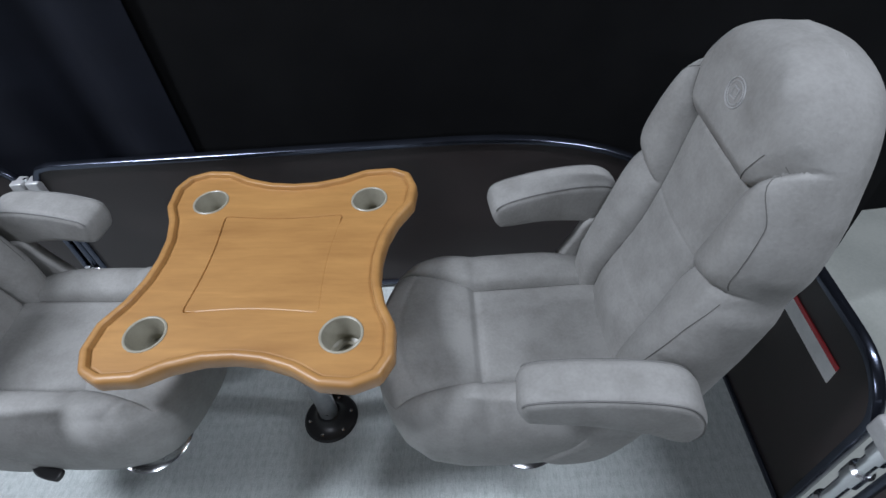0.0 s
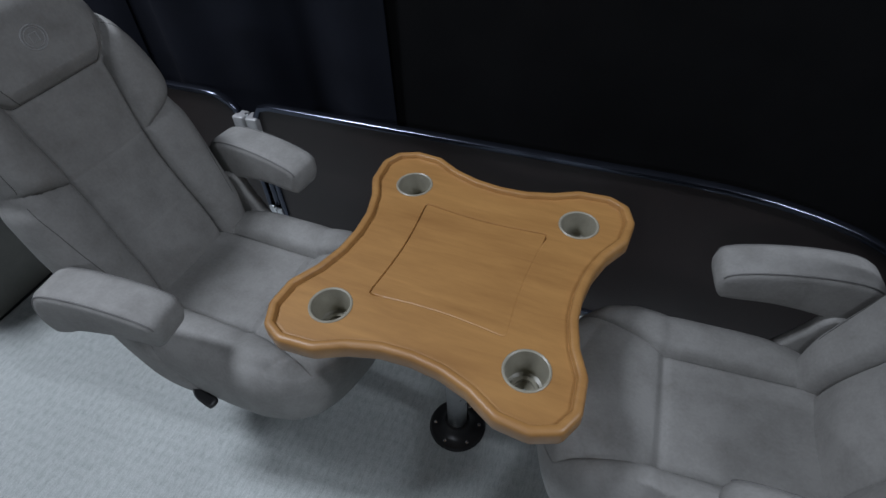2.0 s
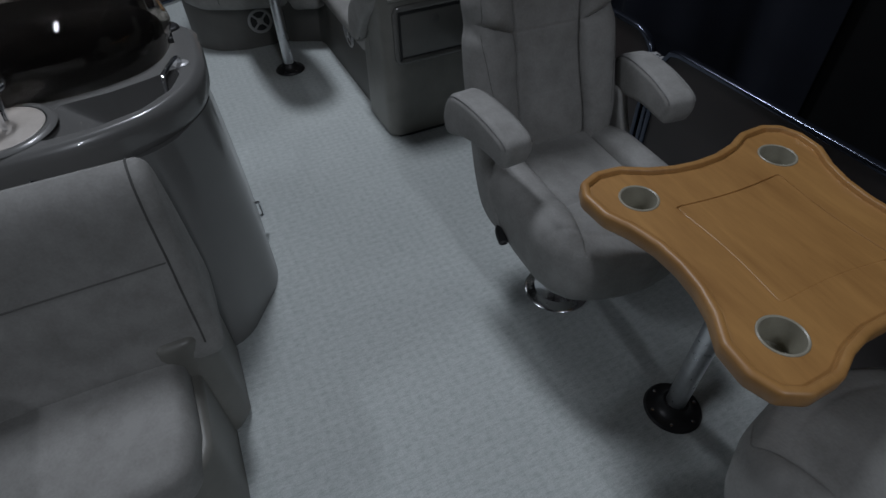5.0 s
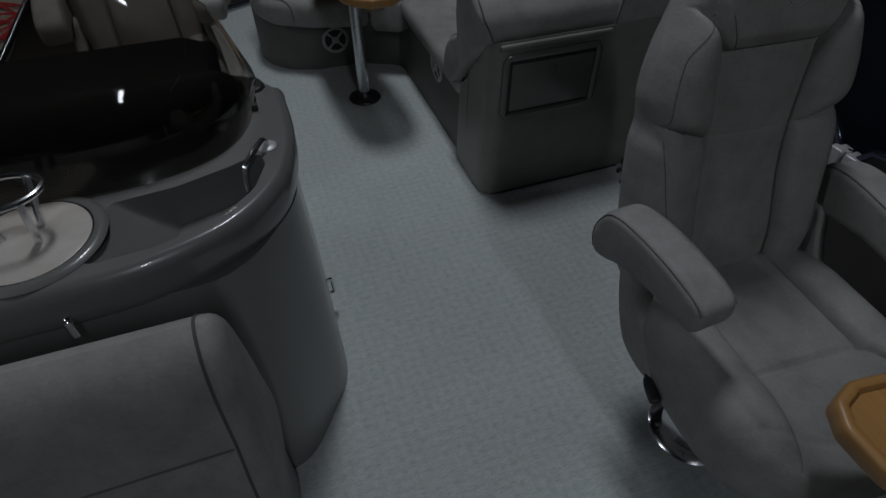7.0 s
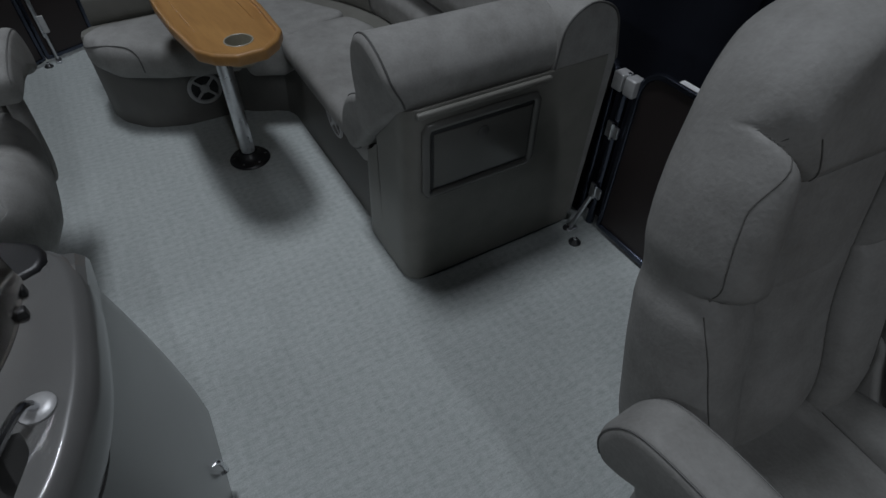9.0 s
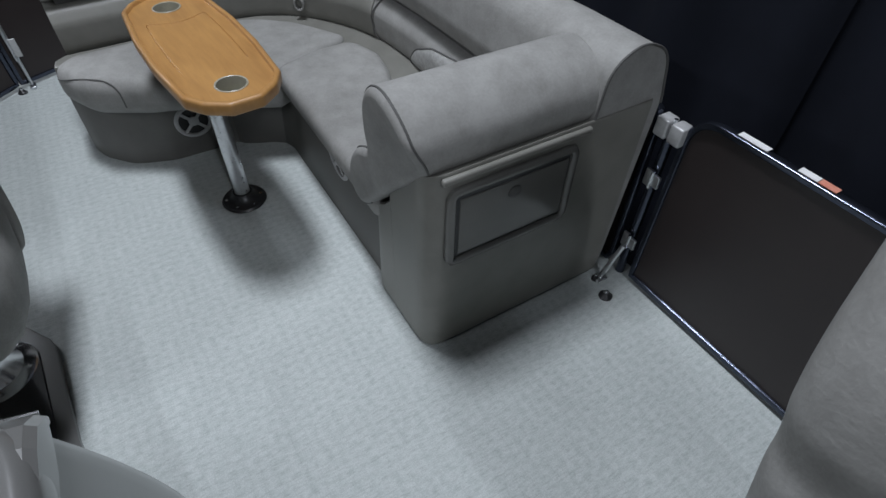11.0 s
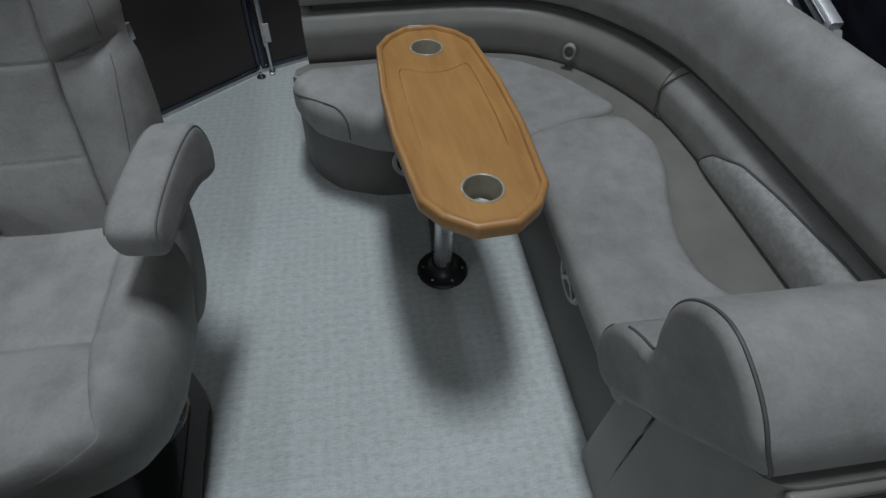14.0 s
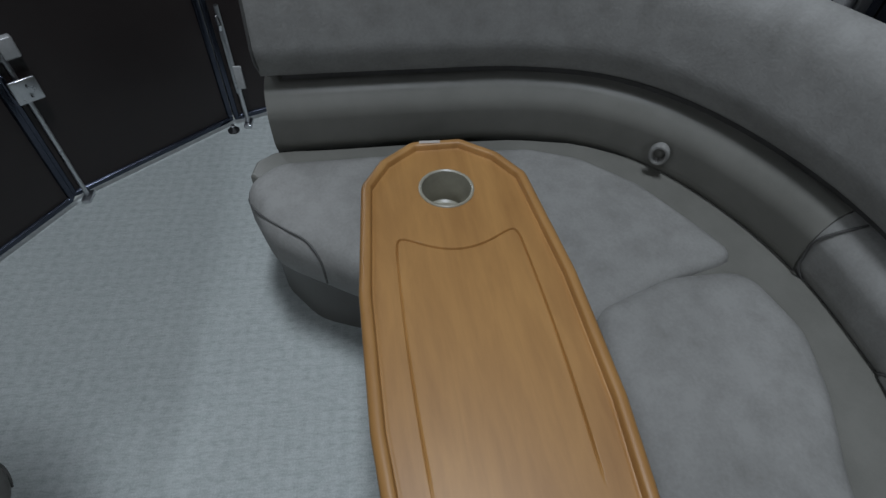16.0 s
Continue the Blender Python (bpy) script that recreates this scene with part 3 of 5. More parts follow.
shade_part("bolt_head", lathe([(0.014, 0.0), (0.015, 0.006), (0.008, 0.012)], 14, pose(-3.121, 0.508, 0.750)), CHROME)
for y1 in (0.548, 0.592):
    tagged(part("rail_clamp", box(-3.665, -3.625, y1 - 0.018, y1 + 0.018, 0.690, 0.745, 0.006), CLAMP), "pale grey clamp block on the rail behind the sofa", "clamp", "rail clamps")

# ---- tables ----
def table(name, pos, yaw, top_z, outline, panel, cups, thick, label, rim_w, post_xy, depth, group="tables"):
    """depth: how deep the routed groove round the panel is at (x, y), from 0 to 1."""
    t = thing(name, pose(pos[0], pos[1], 0, 0, 0, yaw), label, "table", group)
    bm = bmesh.new()
    o = [Vector(p[:2]) for p in outline]
    z = top_z
    lo = z - thick
    k = rim_w / 0.026
    bead = [(0.010, -thick), (0.003, -thick + 0.002), (0.0, -thick + 0.007), (0.0, -0.009), (0.0015, -0.004), (0.005, -0.0012), (0.009, 0.0), (0.0165 * k, -0.0003), (0.0182 * k, -0.0018), (0.0192 * k, -0.0085), (0.0203 * k, -0.0113), (0.0220 * k, -0.0118), (0.0245 * k, -0.0111), (0.0260 * k, -0.011), (0.027 * k, -0.011)]
    rows = bridge(bm, [[(p.x, p.y, z + dz) for p in inset(o, d)] for d, dz in bead], caps=(False, False))
    holes = [circle(cx, cy, r) for cx, cy, r in cups]
    pan = [Vector(q[:2]) for q in panel]
    loops = fill(bm, [inset(o, 0.027 * k), inset(pan, -0.0012)] + holes, z - 0.011)
    last = loops[1]
    for d, dz in ((0.0, 0.0), (0.0005, -0.0006), (0.0010, -0.0045), (0.0018, -0.0055), (0.0028, -0.0035), (0.0040, -0.0007), (0.0047, 0.0), (0.0054, 0.0)):
        ring = [bm.verts.new((p.x, p.y, z - 0.011 + dz * depth(p.x, p.y))) for p in inset(pan, d)]
        wall_between(bm, last, ring)
        last = ring
    bm.faces.new(last)
    under = fill(bm, [inset(o, 0.010)] + holes, lo)
    for j in range(len(holes)):
        wall_between(bm, loops[2 + j], under[1 + j])
    bmesh.ops.remove_doubles(bm, verts=bm.verts, dist=1e-5)
    part("tabletop", bm, WOOD, t, "golden lacquered wooden top with raised rim", angle=50)
    for cx, cy, r in cups:
        m = pose(cx, cy, z - 0.011)
        cupm = lathe([(r + 0.0025, 0.0), (r + 0.0022, 0.0015), (r, 0.0028), (r - 0.003, 0.0012), (r - 0.006, -0.03), (r - 0.008, -0.062), (r - 0.016, -0.066), (r - 0.016, -0.07), (0.004, -0.07),
                      (0.004, -0.073), (r - 0.002, -0.073), (r - 0.001, -0.003)], 28, m, caps=(False, False))
        cp = part("cup_holder", cupm, CUP, t, "beige plastic cup holder")
        part("step", lathe([(r - 0.017, -0.066), (r - 0.017, -0.061), (r - 0.024, -0.061), (r - 0.024, -0.069)], 28, m, caps=(False, False)), CUP, cp)
    px, py = post_xy
    m = pose(px, py, 0)
    part("post", lathe([(0.030, 0.03), (0.030, lo - 0.02)], 24, m, caps=(False, False)), ALUMINIUM, t, "bright aluminium post")
    part("top_plate", lathe([(0.032, lo - 0.05), (0.045, lo - 0.04), (0.085, lo - 0.006), (0.085, lo)], 28, m), BLACK_PLASTIC, t)
    fl = part("floor_flange", lathe([(0.086, 0.0), (0.088, 0.004), (0.082, 0.012), (0.060, 0.017), (0.046, 0.030), (0.038, 0.045), (0.030, 0.047)], 36, m), BLACK_PLASTIC, t, "black plastic floor flange")
    for k in range(6):
        a = k * math.pi / 3 + 0.3
        part("screw", lathe([(0.0055, 0.0), (0.0055, 0.003), (0.002, 0.0045)], 10, pose(px + 0.068 * math.cos(a), py + 0.068 * math.sin(a), 0.0135)), CHROME, fl)
    return t


def lobed_outline():
    """Square tabletop with hollow sides and cut, rounded corners."""
    quarter = [(0.262, 0.0), (0.268, 0.06), (0.286, 0.12), (0.318, 0.180), (0.322, 0.245), (0.300, 0.296), (0.255, 0.318), (0.180, 0.312), (0.125, 0.284), (0.062, 0.266)]
    pts = []
    for k in range(4):
        for x, y in quarter:
            a = math.pi / 2 * k
            pts.append((x * math.cos(a) - y * math.sin(a), x * math.sin(a) + y * math.cos(a)))
    return pts


lobes = resample(fillet(lobed_outline(), 0.014, 4), 260)
bow = []
for k in range(4):
    for j in range(12):
        f = j / 12
        u, v = 0.151 - 2 * 0.151 * f, 0.151 - 0.011 * math.sin(math.pi * f)
        a = math.pi / 2 * k
        bow.append((u * math.cos(a) - v * math.sin(a), u * math.sin(a) + v * math.cos(a)))
bow = soften(bow, 360, 22)
table("pedestal_table", (0.022, 0.002), -3.4, 0.788, lobes, bow, [(sx * 0.205, sy * 0.202, 0.043) for sx in (1, -1) for sy in (1, -1)], 0.042,
      "square golden wooden pedestal table with hollow sides and four cup holders", 0.026, (-0.022, 0.0),
      lambda x, y: 0.2 + 0.8 * max(1 - float(smooth_step(x, -0.138, -0.110)), float(smooth_step(y, 0.110, 0.138))))

L2, W2 = 0.427, 0.160
oct2 = [(L2, 0.045), (L2 - 0.045, 0.105), (L2 - 0.105, 0.142), (0.1, W2), (-0.1, W2), (-L2 + 0.105, 0.142), (-L2 + 0.045, 0.105), (-L2, 0.045),
        (-L2, -0.045), (-L2 + 0.045, -0.105), (-L2 + 0.105, -0.142), (-0.1, -W2), (0.1, -W2), (L2 - 0.105, -0.142), (L2 - 0.045, -0.105), (L2, -0.045)]
oct2 = resample(fillet(oct2, 0.008, 3), 240)
pan2 = []
for x in np.linspace(0.247, -0.215, 12):
    pan2.append((x, 0.098 + 0.006 * math.cos(x * 7)))
for k in range(1, 10):
    f = k / 10
    pan2.append((-0.215 + 0.045 * math.sin(math.pi * f), 0.098 - 0.196 * f))
for x in np.linspace(-0.215, 0.247, 12):
    pan2.append((x, -0.098 - 0.006 * math.cos(x * 7)))
for k in range(1, 10):
    f = k / 10
    pan2.append((0.247 - 0.045 * math.sin(math.pi * f), -0.098 + 0.196 * f))
pan2 = soften(pan2, 300, 44)
table("long_table", (-2.737, -0.498), 4.2, 0.705, oct2, pan2, [(0.306, 0, 0.045), (-0.306, 0, 0.045)], 0.040,
      "long golden wooden pedestal table with two cup holders", 0.024, (-0.061, 0.010),
      lambda x, y: (1 - float(smooth_step(x, 0.14, 0.20))) * (1 - 0.5 * float(smooth_step(-y, 0.05, 0.095)) * float(smooth_step(x, -0.20, -0.15))))


tagged(part("sticker", box(-3.156, -3.149, -0.560, -0.522, 0.7052, 0.7058), BOARD, smooth=False), "small cream sticker on the long table rim", "sticker")


# ---- swivel chairs ----
def spline(v, table):
    """A smooth line through a short table, read at v."""
    xs, ys = zip(*table)
    fine = np.linspace(xs[0], xs[-1], 400)
    lin = np.interp(fine, xs, ys)
    k = np.ones(15) / 15
    sm = np.convolve(np.pad(lin, 7, mode="edge"), k, mode="valid")
    sm[0], sm[-1] = ys[0], ys[-1]
    return np.interp(v, fine, sm)


def drop(e, r):
    """How far a rounded edge falls away at the distance e from the rim."""
    q = r - np.minimum(e, r)
    return r - np.sqrt(np.maximum(r * r - q * q, 0))


def skin(bm, grid, flip=False):
    vs = [[bm.verts.new(p) for p in row] for row in grid]
    for a, b in zip(vs, vs[1:]):
        for i in range(len(a) - 1):
            bm.faces.new((a[i], a[i + 1], b[i + 1], b[i]) if not flip else (a[i], b[i], b[i + 1], a[i + 1]))
    return vs


BACK_TOP = 0.79
BACK_WIDTH = [(0, 0.200), (0.05, 0.226), (0.15, 0.242), (0.30, 0.246), (0.40, 0.243), (0.435, 0.232), (0.465, 0.233), (0.50, 0.237), (0.55, 0.229), (0.60, 0.214), (0.64, 0.196), (0.68, 0.178), (0.71, 0.160), (0.74, 0.134), (0.765, 0.102), (0.78, 0.074), (0.79, 0.042)]
BACK_CREASE = [(0, 0.128), (0.15, 0.118), (0.35, 0.110), (0.45, 0.113), (0.55, 0.124), (0.62, 0.126), (0.70, 0.105), (0.79, 0.025)]


def back_lines(sv):
    w = float(spline(sv, BACK_WIDTH))
    return w, min(float(spline(sv, BACK_CREASE)), 0.92 * w)


def wing_notch(a, w, xc):
    """The height at which the upper wing overhangs the lower one."""
    return 0.412 + 0.042 * np.clip((a - xc) / max(w - xc, 1e-4), 0, 1)


SEAM_RISE, SEAM_IN, SEAM_OUT = 0.085, 0.104, 0.192


def wing_seam(a):
    """The lower edge of the head pad, arched over each upper wing."""
    return 0.588 + SEAM_RISE * smooth_step(a, SEAM_IN, SEAM_OUT)


HEAD_RISE, HEAD_IN, HEAD_OUT = 0.130, 0.090, 0.165


def head_seam(a):
    """The seam round the middle of the head pad."""
    return 0.588 + HEAD_RISE * smooth_step(a, HEAD_IN, HEAD_OUT)


def puff(d, r):
    """A rounded rise from 0 at the distance d = 0 to 1 at d = r."""
    q = 1 - np.clip(d / r, 0, 1)
    return np.sqrt(np.maximum(1 - q * q, 0))


def back_height(sv, a, w, xc):
    """How far the padded front of the back stands out at the height sv and the distance a from its middle."""
    a = np.asarray(a, dtype=float)
    t = np.clip((a - xc) / max(w - xc, 1e-4), 0, 1)
    notch, seam1 = wing_notch(a, w, xc), wing_seam(a)
    u = np.clip((a - SEAM_IN) / (SEAM_OUT - SEAM_IN), 0, 1)
    off_head = (sv - seam1) / np.sqrt(1 + (6 * u * (1 - u) * SEAM_RISE / (SEAM_OUT - SEAM_IN)) ** 2)
    across = 1.73 * t ** 0.45 * (1 - t) ** 0.35
    lower = (sv <= notch) * 0.037 * puff(notch - sv, 0.11) * smooth_step(sv, -0.05, 0.06)
    upper = (sv > notch) * (1 - smooth_step(off_head, -0.004, 0.004)) * 0.043 * puff(sv - notch, 0.045) * (0.35 + 0.65 * puff(seam1 - sv, 0.05))
    wing = (lower + upper) * across
    inside = (a < xc) * 1.0
    panel = inside * (-0.006 + 0.012 * (1 - (a / xc) ** 2)) * (1 - smooth_step(sv, 0.575, 0.595))
    head = 0.034 * (0.35 * smooth_step(off_head, -0.002, 0.006) + 0.65 * smooth_step(off_head, -0.004, 0.034)) * (1 - 0.30 * smooth_step(a, 0.08, 0.20))
    groove = -0.009 * np.exp(-((a - xc) / 0.0060) ** 2) * (1 - smooth_step(sv, 0.57, 0.595))
    line = -0.003 * np.exp(-(off_head / 0.005) ** 2)
    line = line - (0.0016 * np.exp(-((sv - 0.413) / 0.004) ** 2) + 0.0012 * np.exp(-((sv - 0.232) / 0.004) ** 2)) * inside
    lumbar = 0.026 * np.exp(-((sv - 0.14) / 0.12) ** 2)
    return wing + panel + head + groove + line + lumbar * (1 - 0.5 * (a / w) ** 2) - drop(w - a, 0.055) - drop(np.array(sv), 0.03) - drop(np.array(BACK_TOP - sv), 0.062)


def back_seams(m):
    """Lines for the sewn seams: along the edge of each wing, over each upper wing and round the head pad."""
    def lay(y, sv):
        w, xc = back_lines(sv)
        a = min(abs(y), 0.985 * w)
        return m @ Vector((math.copysign(a, y), sv, float(back_height(sv, a, w, xc)) + 0.0004))
    lines = []
    for s in (1, -1):
        edge = []
        for sv in np.linspace(0.458, 0.660, 26):
            w, xc = back_lines(sv)
            f = 0.86 - 0.30 * smooth_step(sv, 0.58, 0.67)
            edge.append(lay(s * (xc + (w - xc) * f), sv))
        lines.append(edge)
        stitch = []
        for sv in np.linspace(0.16, 0.425, 20):
            w, xc = back_lines(sv)
            stitch.append(lay(s * (xc + (w - xc) * (0.62 + 0.25 * (sv - 0.16) / 0.27)), sv))
        lines.append(stitch)
        lines.append([lay(s * a, float(head_seam(a))) for a in np.linspace(0.098, 0.130, 24)])
    lines.append([lay(y, float(wing_seam(abs(y)))) for y in np.linspace(-0.170, 0.170, 90)])
    return lines


def back_form(m):
    """The upholstered back: a waisted centre panel, lower and upper wings with a notch between them, and a domed head pad."""
    front, rear = [], []
    for sv in BACK_TOP * (1 - (1 - np.linspace(0, 1, 230)) ** 1.12):
        w, xc = back_lines(sv)
        half = np.concatenate([xc * (1 - (1 - np.linspace(0, 1, 24)) ** 1.7), xc + (w - xc) * np.concatenate([0.5 * np.linspace(0, 1, 12)[1:] ** 1.5, 0.5 + 0.5 * (1 - (1 - np.linspace(0, 1, 12)[1:]) ** 1.5)])])
        y = np.concatenate([-half[:0:-1], half])
        a = np.abs(y)
        n = np.maximum(back_height(sv, a, w, xc), -0.050)
        nb = np.minimum(-0.135 + drop(w - a, 0.06) + drop(np.array(sv), 0.03) + drop(np.array(BACK_TOP - sv), 0.055), -0.054)
        front.append([m @ Vector((y[i], sv, n[i])) for i in range(len(y))])
        rear.append([m @ Vector((y[i], sv, nb[i])) for i in range(len(y))])
    bm = bmesh.new()
    f, r = skin(bm, front), skin(bm, rear, True)
    for side in (0, -1):
        for i in range(len(f) - 1):
            bm.faces.new((f[i][side], f[i + 1][side], r[i + 1][side], r[i][side]))
    for row in (0, -1):
        for i in range(len(f[0]) - 1):
            bm.faces.new((f[row][i], f[row][i + 1], r[row][i + 1], r[row][i]))
    return bm


def seat_form():
    """The upholstered seat: a sunk centre panel between side rolls and a deep front roll, drawn in below."""
    width = [(-0.20, 0.238), (-0.15, 0.258), (-0.05, 0.266), (0.10, 0.268), (0.20, 0.264), (0.28, 0.245), (0.335, 0.204), (0.368, 0.14), (0.385, 0.07), (0.392, 0.012)]
    top = []
    xs = -0.20 + 0.592 * (1 - (1 - np.linspace(0, 1, 84)) ** 1.2)
    for x in xs:
        w = float(spline(x, width))
        xc = min(0.138 + max(0.0, x - 0.14) * 0.25, 0.9 * w)
        half = np.concatenate([xc * (1 - (1 - np.linspace(0, 1, 22)) ** 1.7), xc + (w - xc) * np.concatenate([0.5 * np.linspace(0, 1, 11)[1:] ** 1.5, 0.5 + 0.5 * (1 - (1 - np.linspace(0, 1, 10)[1:]) ** 1.5)])])
        y = np.concatenate([-half[:0:-1], half])
        a = np.abs(y)
        t = np.clip((a - xc) / max(w - xc, 1e-4), 0, 1)
        back_part = 1 - smooth_step(x, 0.11, 0.17)
        side = 0.034 * 1.73 * t ** 0.45 * (1 - t) ** 0.4 * (1 - smooth_step(x, 0.22, 0.36) * 0.8) * smooth_step(x, -0.24, -0.05)
        panel = (a < xc) * (-0.004 + 0.008 * (1 - (a / xc) ** 2)) * back_part
        f = np.clip((x - 0.135) / 0.24, 0, 1)
        roll = 0.028 * np.sin(np.pi * f) ** 0.7 * (1 - 0.5 * t)
        groove = -0.009 * np.exp(-((a - xc) / 0.006) ** 2) * (1 - 0.75 * smooth_step(x, 0.10, 0.20)) * (1 - smooth_step(x, 0.2, 0.32))
        line = -0.009 * np.exp(-((x - 0.135) / 0.006) ** 2) * (1 - smooth_step(a, xc - 0.01, xc + 0.02))
        seam = -0.003 * np.exp(-((x - 0.325 + 0.10 * (a / 0.25) ** 2) / 0.004) ** 2)
        z = 0.562 + side + panel + roll + groove + line + seam - drop(w - a, 0.075) - drop(np.array(x + 0.20), 0.03)
        top.append([Vector((x, y[i], z[i])) for i in range(81)])
    bm = bmesh.new()
    g = skin(bm, top)
    loop = [r[0] for r in g] + g[-1][1:-1] + [r[-1] for r in g[::-1]] + g[0][-2:0:-1]
    prev = loop
    for k, z in ((0.985, 0.425), (0.95, 0.385), (0.87, 0.345), (0.74, 0.318), (0.55, 0.305)):
        ring = [bm.verts.new(((v.co.x - 0.07) * k + 0.065, v.co.y * k, z)) for v in loop]
        for i in range(len(loop)):
            j = (i + 1) % len(loop)
            bm.faces.new((prev[i], prev[j], ring[j], ring[i]))
        prev = ring
    bm.faces.new(prev)
    return bm


def swivel_chair(m, label):
    t = thing("swivel_chair", m, label, "chair", "swivel chairs")
    foot = part("base_plate", lathe([(0.118, 0.0), (0.120, 0.006), (0.112, 0.013), (0.085, 0.022), (0.062, 0.055), (0.052, 0.10)], 40), CHROME, t, "round chrome foot")
    for k in range(6):
        a = k * math.pi / 3 + 0.2
        part("bolt", lathe([(0.008, 0), (0.008, 0.004), (0.003, 0.006)], 10, pose(0.098 * math.cos(a), 0.098 * math.sin(a), 0.014)), CHROME, foot)
    part("column", lathe([(0.045, 0.08), (0.045, 0.33)], 24), BLACK_PLASTIC, t)
    part("seat_cushion", seat_form(), VINYL, t, "sculpted seat with a sunk centre panel", angle=60)
    rake = pose(-0.165, 0, 0.485) @ pose(0, 0, 0, 0, -13, 0)
    flat = rake @ Matrix(((0, 0, 1, 0), (1, 0, 0, 0), (0, 1.025, 0, 0), (0, 0, 0, 1)))
    back = part("backrest", back_form(flat), VINYL, t, "sculpted back with side wings and head pad", angle=60)
    facing = flat.to_3x3() @ Vector((0, 0, 1))
    for pts in back_seams(flat):
        part("seam", tube(pts, 0.0009, 5, up=facing), SEAM, back)
    def on_head(y, sv):
        w, xc = back_lines(sv)
        return flat @ Vector((y, sv, float(back_height(sv, abs(y), w, xc)) + 0.0006))
    turns = np.linspace(0, 2 * math.pi, 28, endpoint=False)
    # the emblem is coloured pale in place of glints along its embossed lines
    part("emblem_ring", tube([on_head(0.026 * math.cos(a), 0.684 + 0.023 * math.sin(a)) for a in turns], 0.0014, 6, closed=True, up=facing), CLAMP, back, "embossed oval emblem")
    part("emblem_ring", tube([on_head(0.0205 * math.cos(a), 0.684 + 0.018 * math.sin(a)) for a in turns], 0.0009, 6, closed=True, up=facing), CLAMP, back)
    square = [(-0.008, -0.008), (0.008, -0.008), (0.008, 0.008), (-0.008, 0.008)]
    part("emblem_square", tube([on_head(u, 0.684 + v) for u, v in square], 0.0015, 6, closed=True, up=facing), CLAMP, back)
    # arms: bent pads that drop at the rear
    prof = curve_through([(0.071, 0.700), (0.083, 0.743), (0.062, 0.776), (-0.03, 0.794), (-0.14, 0.796), (-0.215, 0.780), (-0.252, 0.735), (-0.262, 0.680), (-0.240, 0.640), (-0.20, 0.645), (-0.15, 0.668), (-0.05, 0.688), (0.05, 0.690)], 104, closed=True)
    prof = resample(prof, 84)
    for s in (1, -1):
        y = s * 0.291
        toe = pose(-0.2, y, 0) @ pose(0, 0, 0, 0, 0, -s * 6.5) @ pose(0.2, -y, 0)
        mm = toe @ Matrix(((1, 0, 0, 0), (0, 0, 1, y - 0.0475), (0, 1, 0, 0), (0, 0, 0, 1)))
        arm = part("armrest", pillow(prof, 0.0, 0.095, 0.022, 0.002, 0.022, mm, seg=6), VINYL, t)
        for e in (1, -1):
            line = [toe @ Vector((p.x, y + e * 0.042, p.y)) for p in inset(prof, 0.0065)]
            part("piping", tube(line[6:52], 0.0018, 6, up=(0, 1, 0)), CHAIR_PIPING, arm)
        sp = resample(curve_through([(-0.235, 0.66), (-0.17, 0.685), (-0.135, 0.62), (-0.09, 0.54), (-0.03, 0.48), (0.02, 0.42), (-0.03, 0.385), (-0.12, 0.40), (-0.18, 0.48), (-0.215, 0.57)], 80, closed=True), 48)
        mm = Matrix(((1, 0, 0, 0), (0, 0, s, s * 0.228), (0, 1, 0, 0), (0, 0, 0, 1)))
        part("arm_support", pillow(sp, 0.0, 0.040, 0.020, 0.002, 0.01, mm), VINYL, t)
    part("lever", bolster([(-0.01, -0.240, 0.415), (0.015, -0.268, 0.412), (0.065, -0.276, 0.400)], 0.015, 0.010, 2.6), BLACK_PLASTIC, t, "black recline lever")
    return t


chair = swivel_chair(pose(-0.574, -0.040, 0, 0, 0, -3.5), "grey suede-vinyl swivel captain chair facing the square table")
other = copy_thing(chair, pose(0.625, -0.072, 0, 0, 0, 181.5))
tagged(other, "grey suede-vinyl swivel captain chair near the bow fence")
helm = copy_thing(chair, pose(-2.355, -1.378, 0.02, 0, 0, 2))
tagged(helm, "grey suede-vinyl helm chair on the console platform")

# ---- sofa ----
sofa = thing("sofa", pose(-2.9, -0.1, 0), "curved grey vinyl wraparound sofa along the fence", "sofa")
inv = sofa.matrix_world.inverted()


def sofa_part(name, bm, mat, label="", parent=None):
    bm.transform(inv)
    return part(name, bm, mat, parent or sofa, label)


BACK_IN = curve_through([(-1.772, 0.29), (-2.3, 0.285), (-2.8, 0.275), (-3.08, 0.235), (-3.32, 0.11), (-3.47, -0.06), (-3.525, -0.28), (-3.52, -0.55), (-3.50, -0.90)], 80)
BACK_IN = [Vector((p.x, p.y, 0)) for p in resample(BACK_IN, 64, closed=False)]


def run(path, profile):
    """Carry a profile of (outwards, up) along the inner line of the back."""
    return sweep([(p.x, p.y, 0) for p in path], profile)


low_prof = [(p.x, p.y) for p in fillet([(0.03, 0.38), (-0.005, 0.44), (-0.014, 0.53), (0.015, 0.585), (0.10, 0.590), (0.10, 0.38)], [0.02, 0.06, 0.06, 0.05, 0.01, 0.01], 5)]
up_prof = [(p.x, p.y) for p in fillet([(0.03, 0.612), (-0.016, 0.68), (0.005, 0.85), (0.10, 0.895), (0.20, 0.85), (0.235, 0.70), (0.23, 0.03), (0.12, 0.03), (0.12, 0.612)], [0.04, 0.08, 0.1, 0.1, 0.1, 0.1, 0.01, 0.01, 0.0], 6)]
slimming = [1.0 - 0.30 * float(np.clip((k - 6) / 20, 0, 1)) for k in range(len(BACK_IN))]
bm = sweep([(p.x, p.y, 0) for p in BACK_IN], up_prof, scales=[(k, 1) for k in slimming])
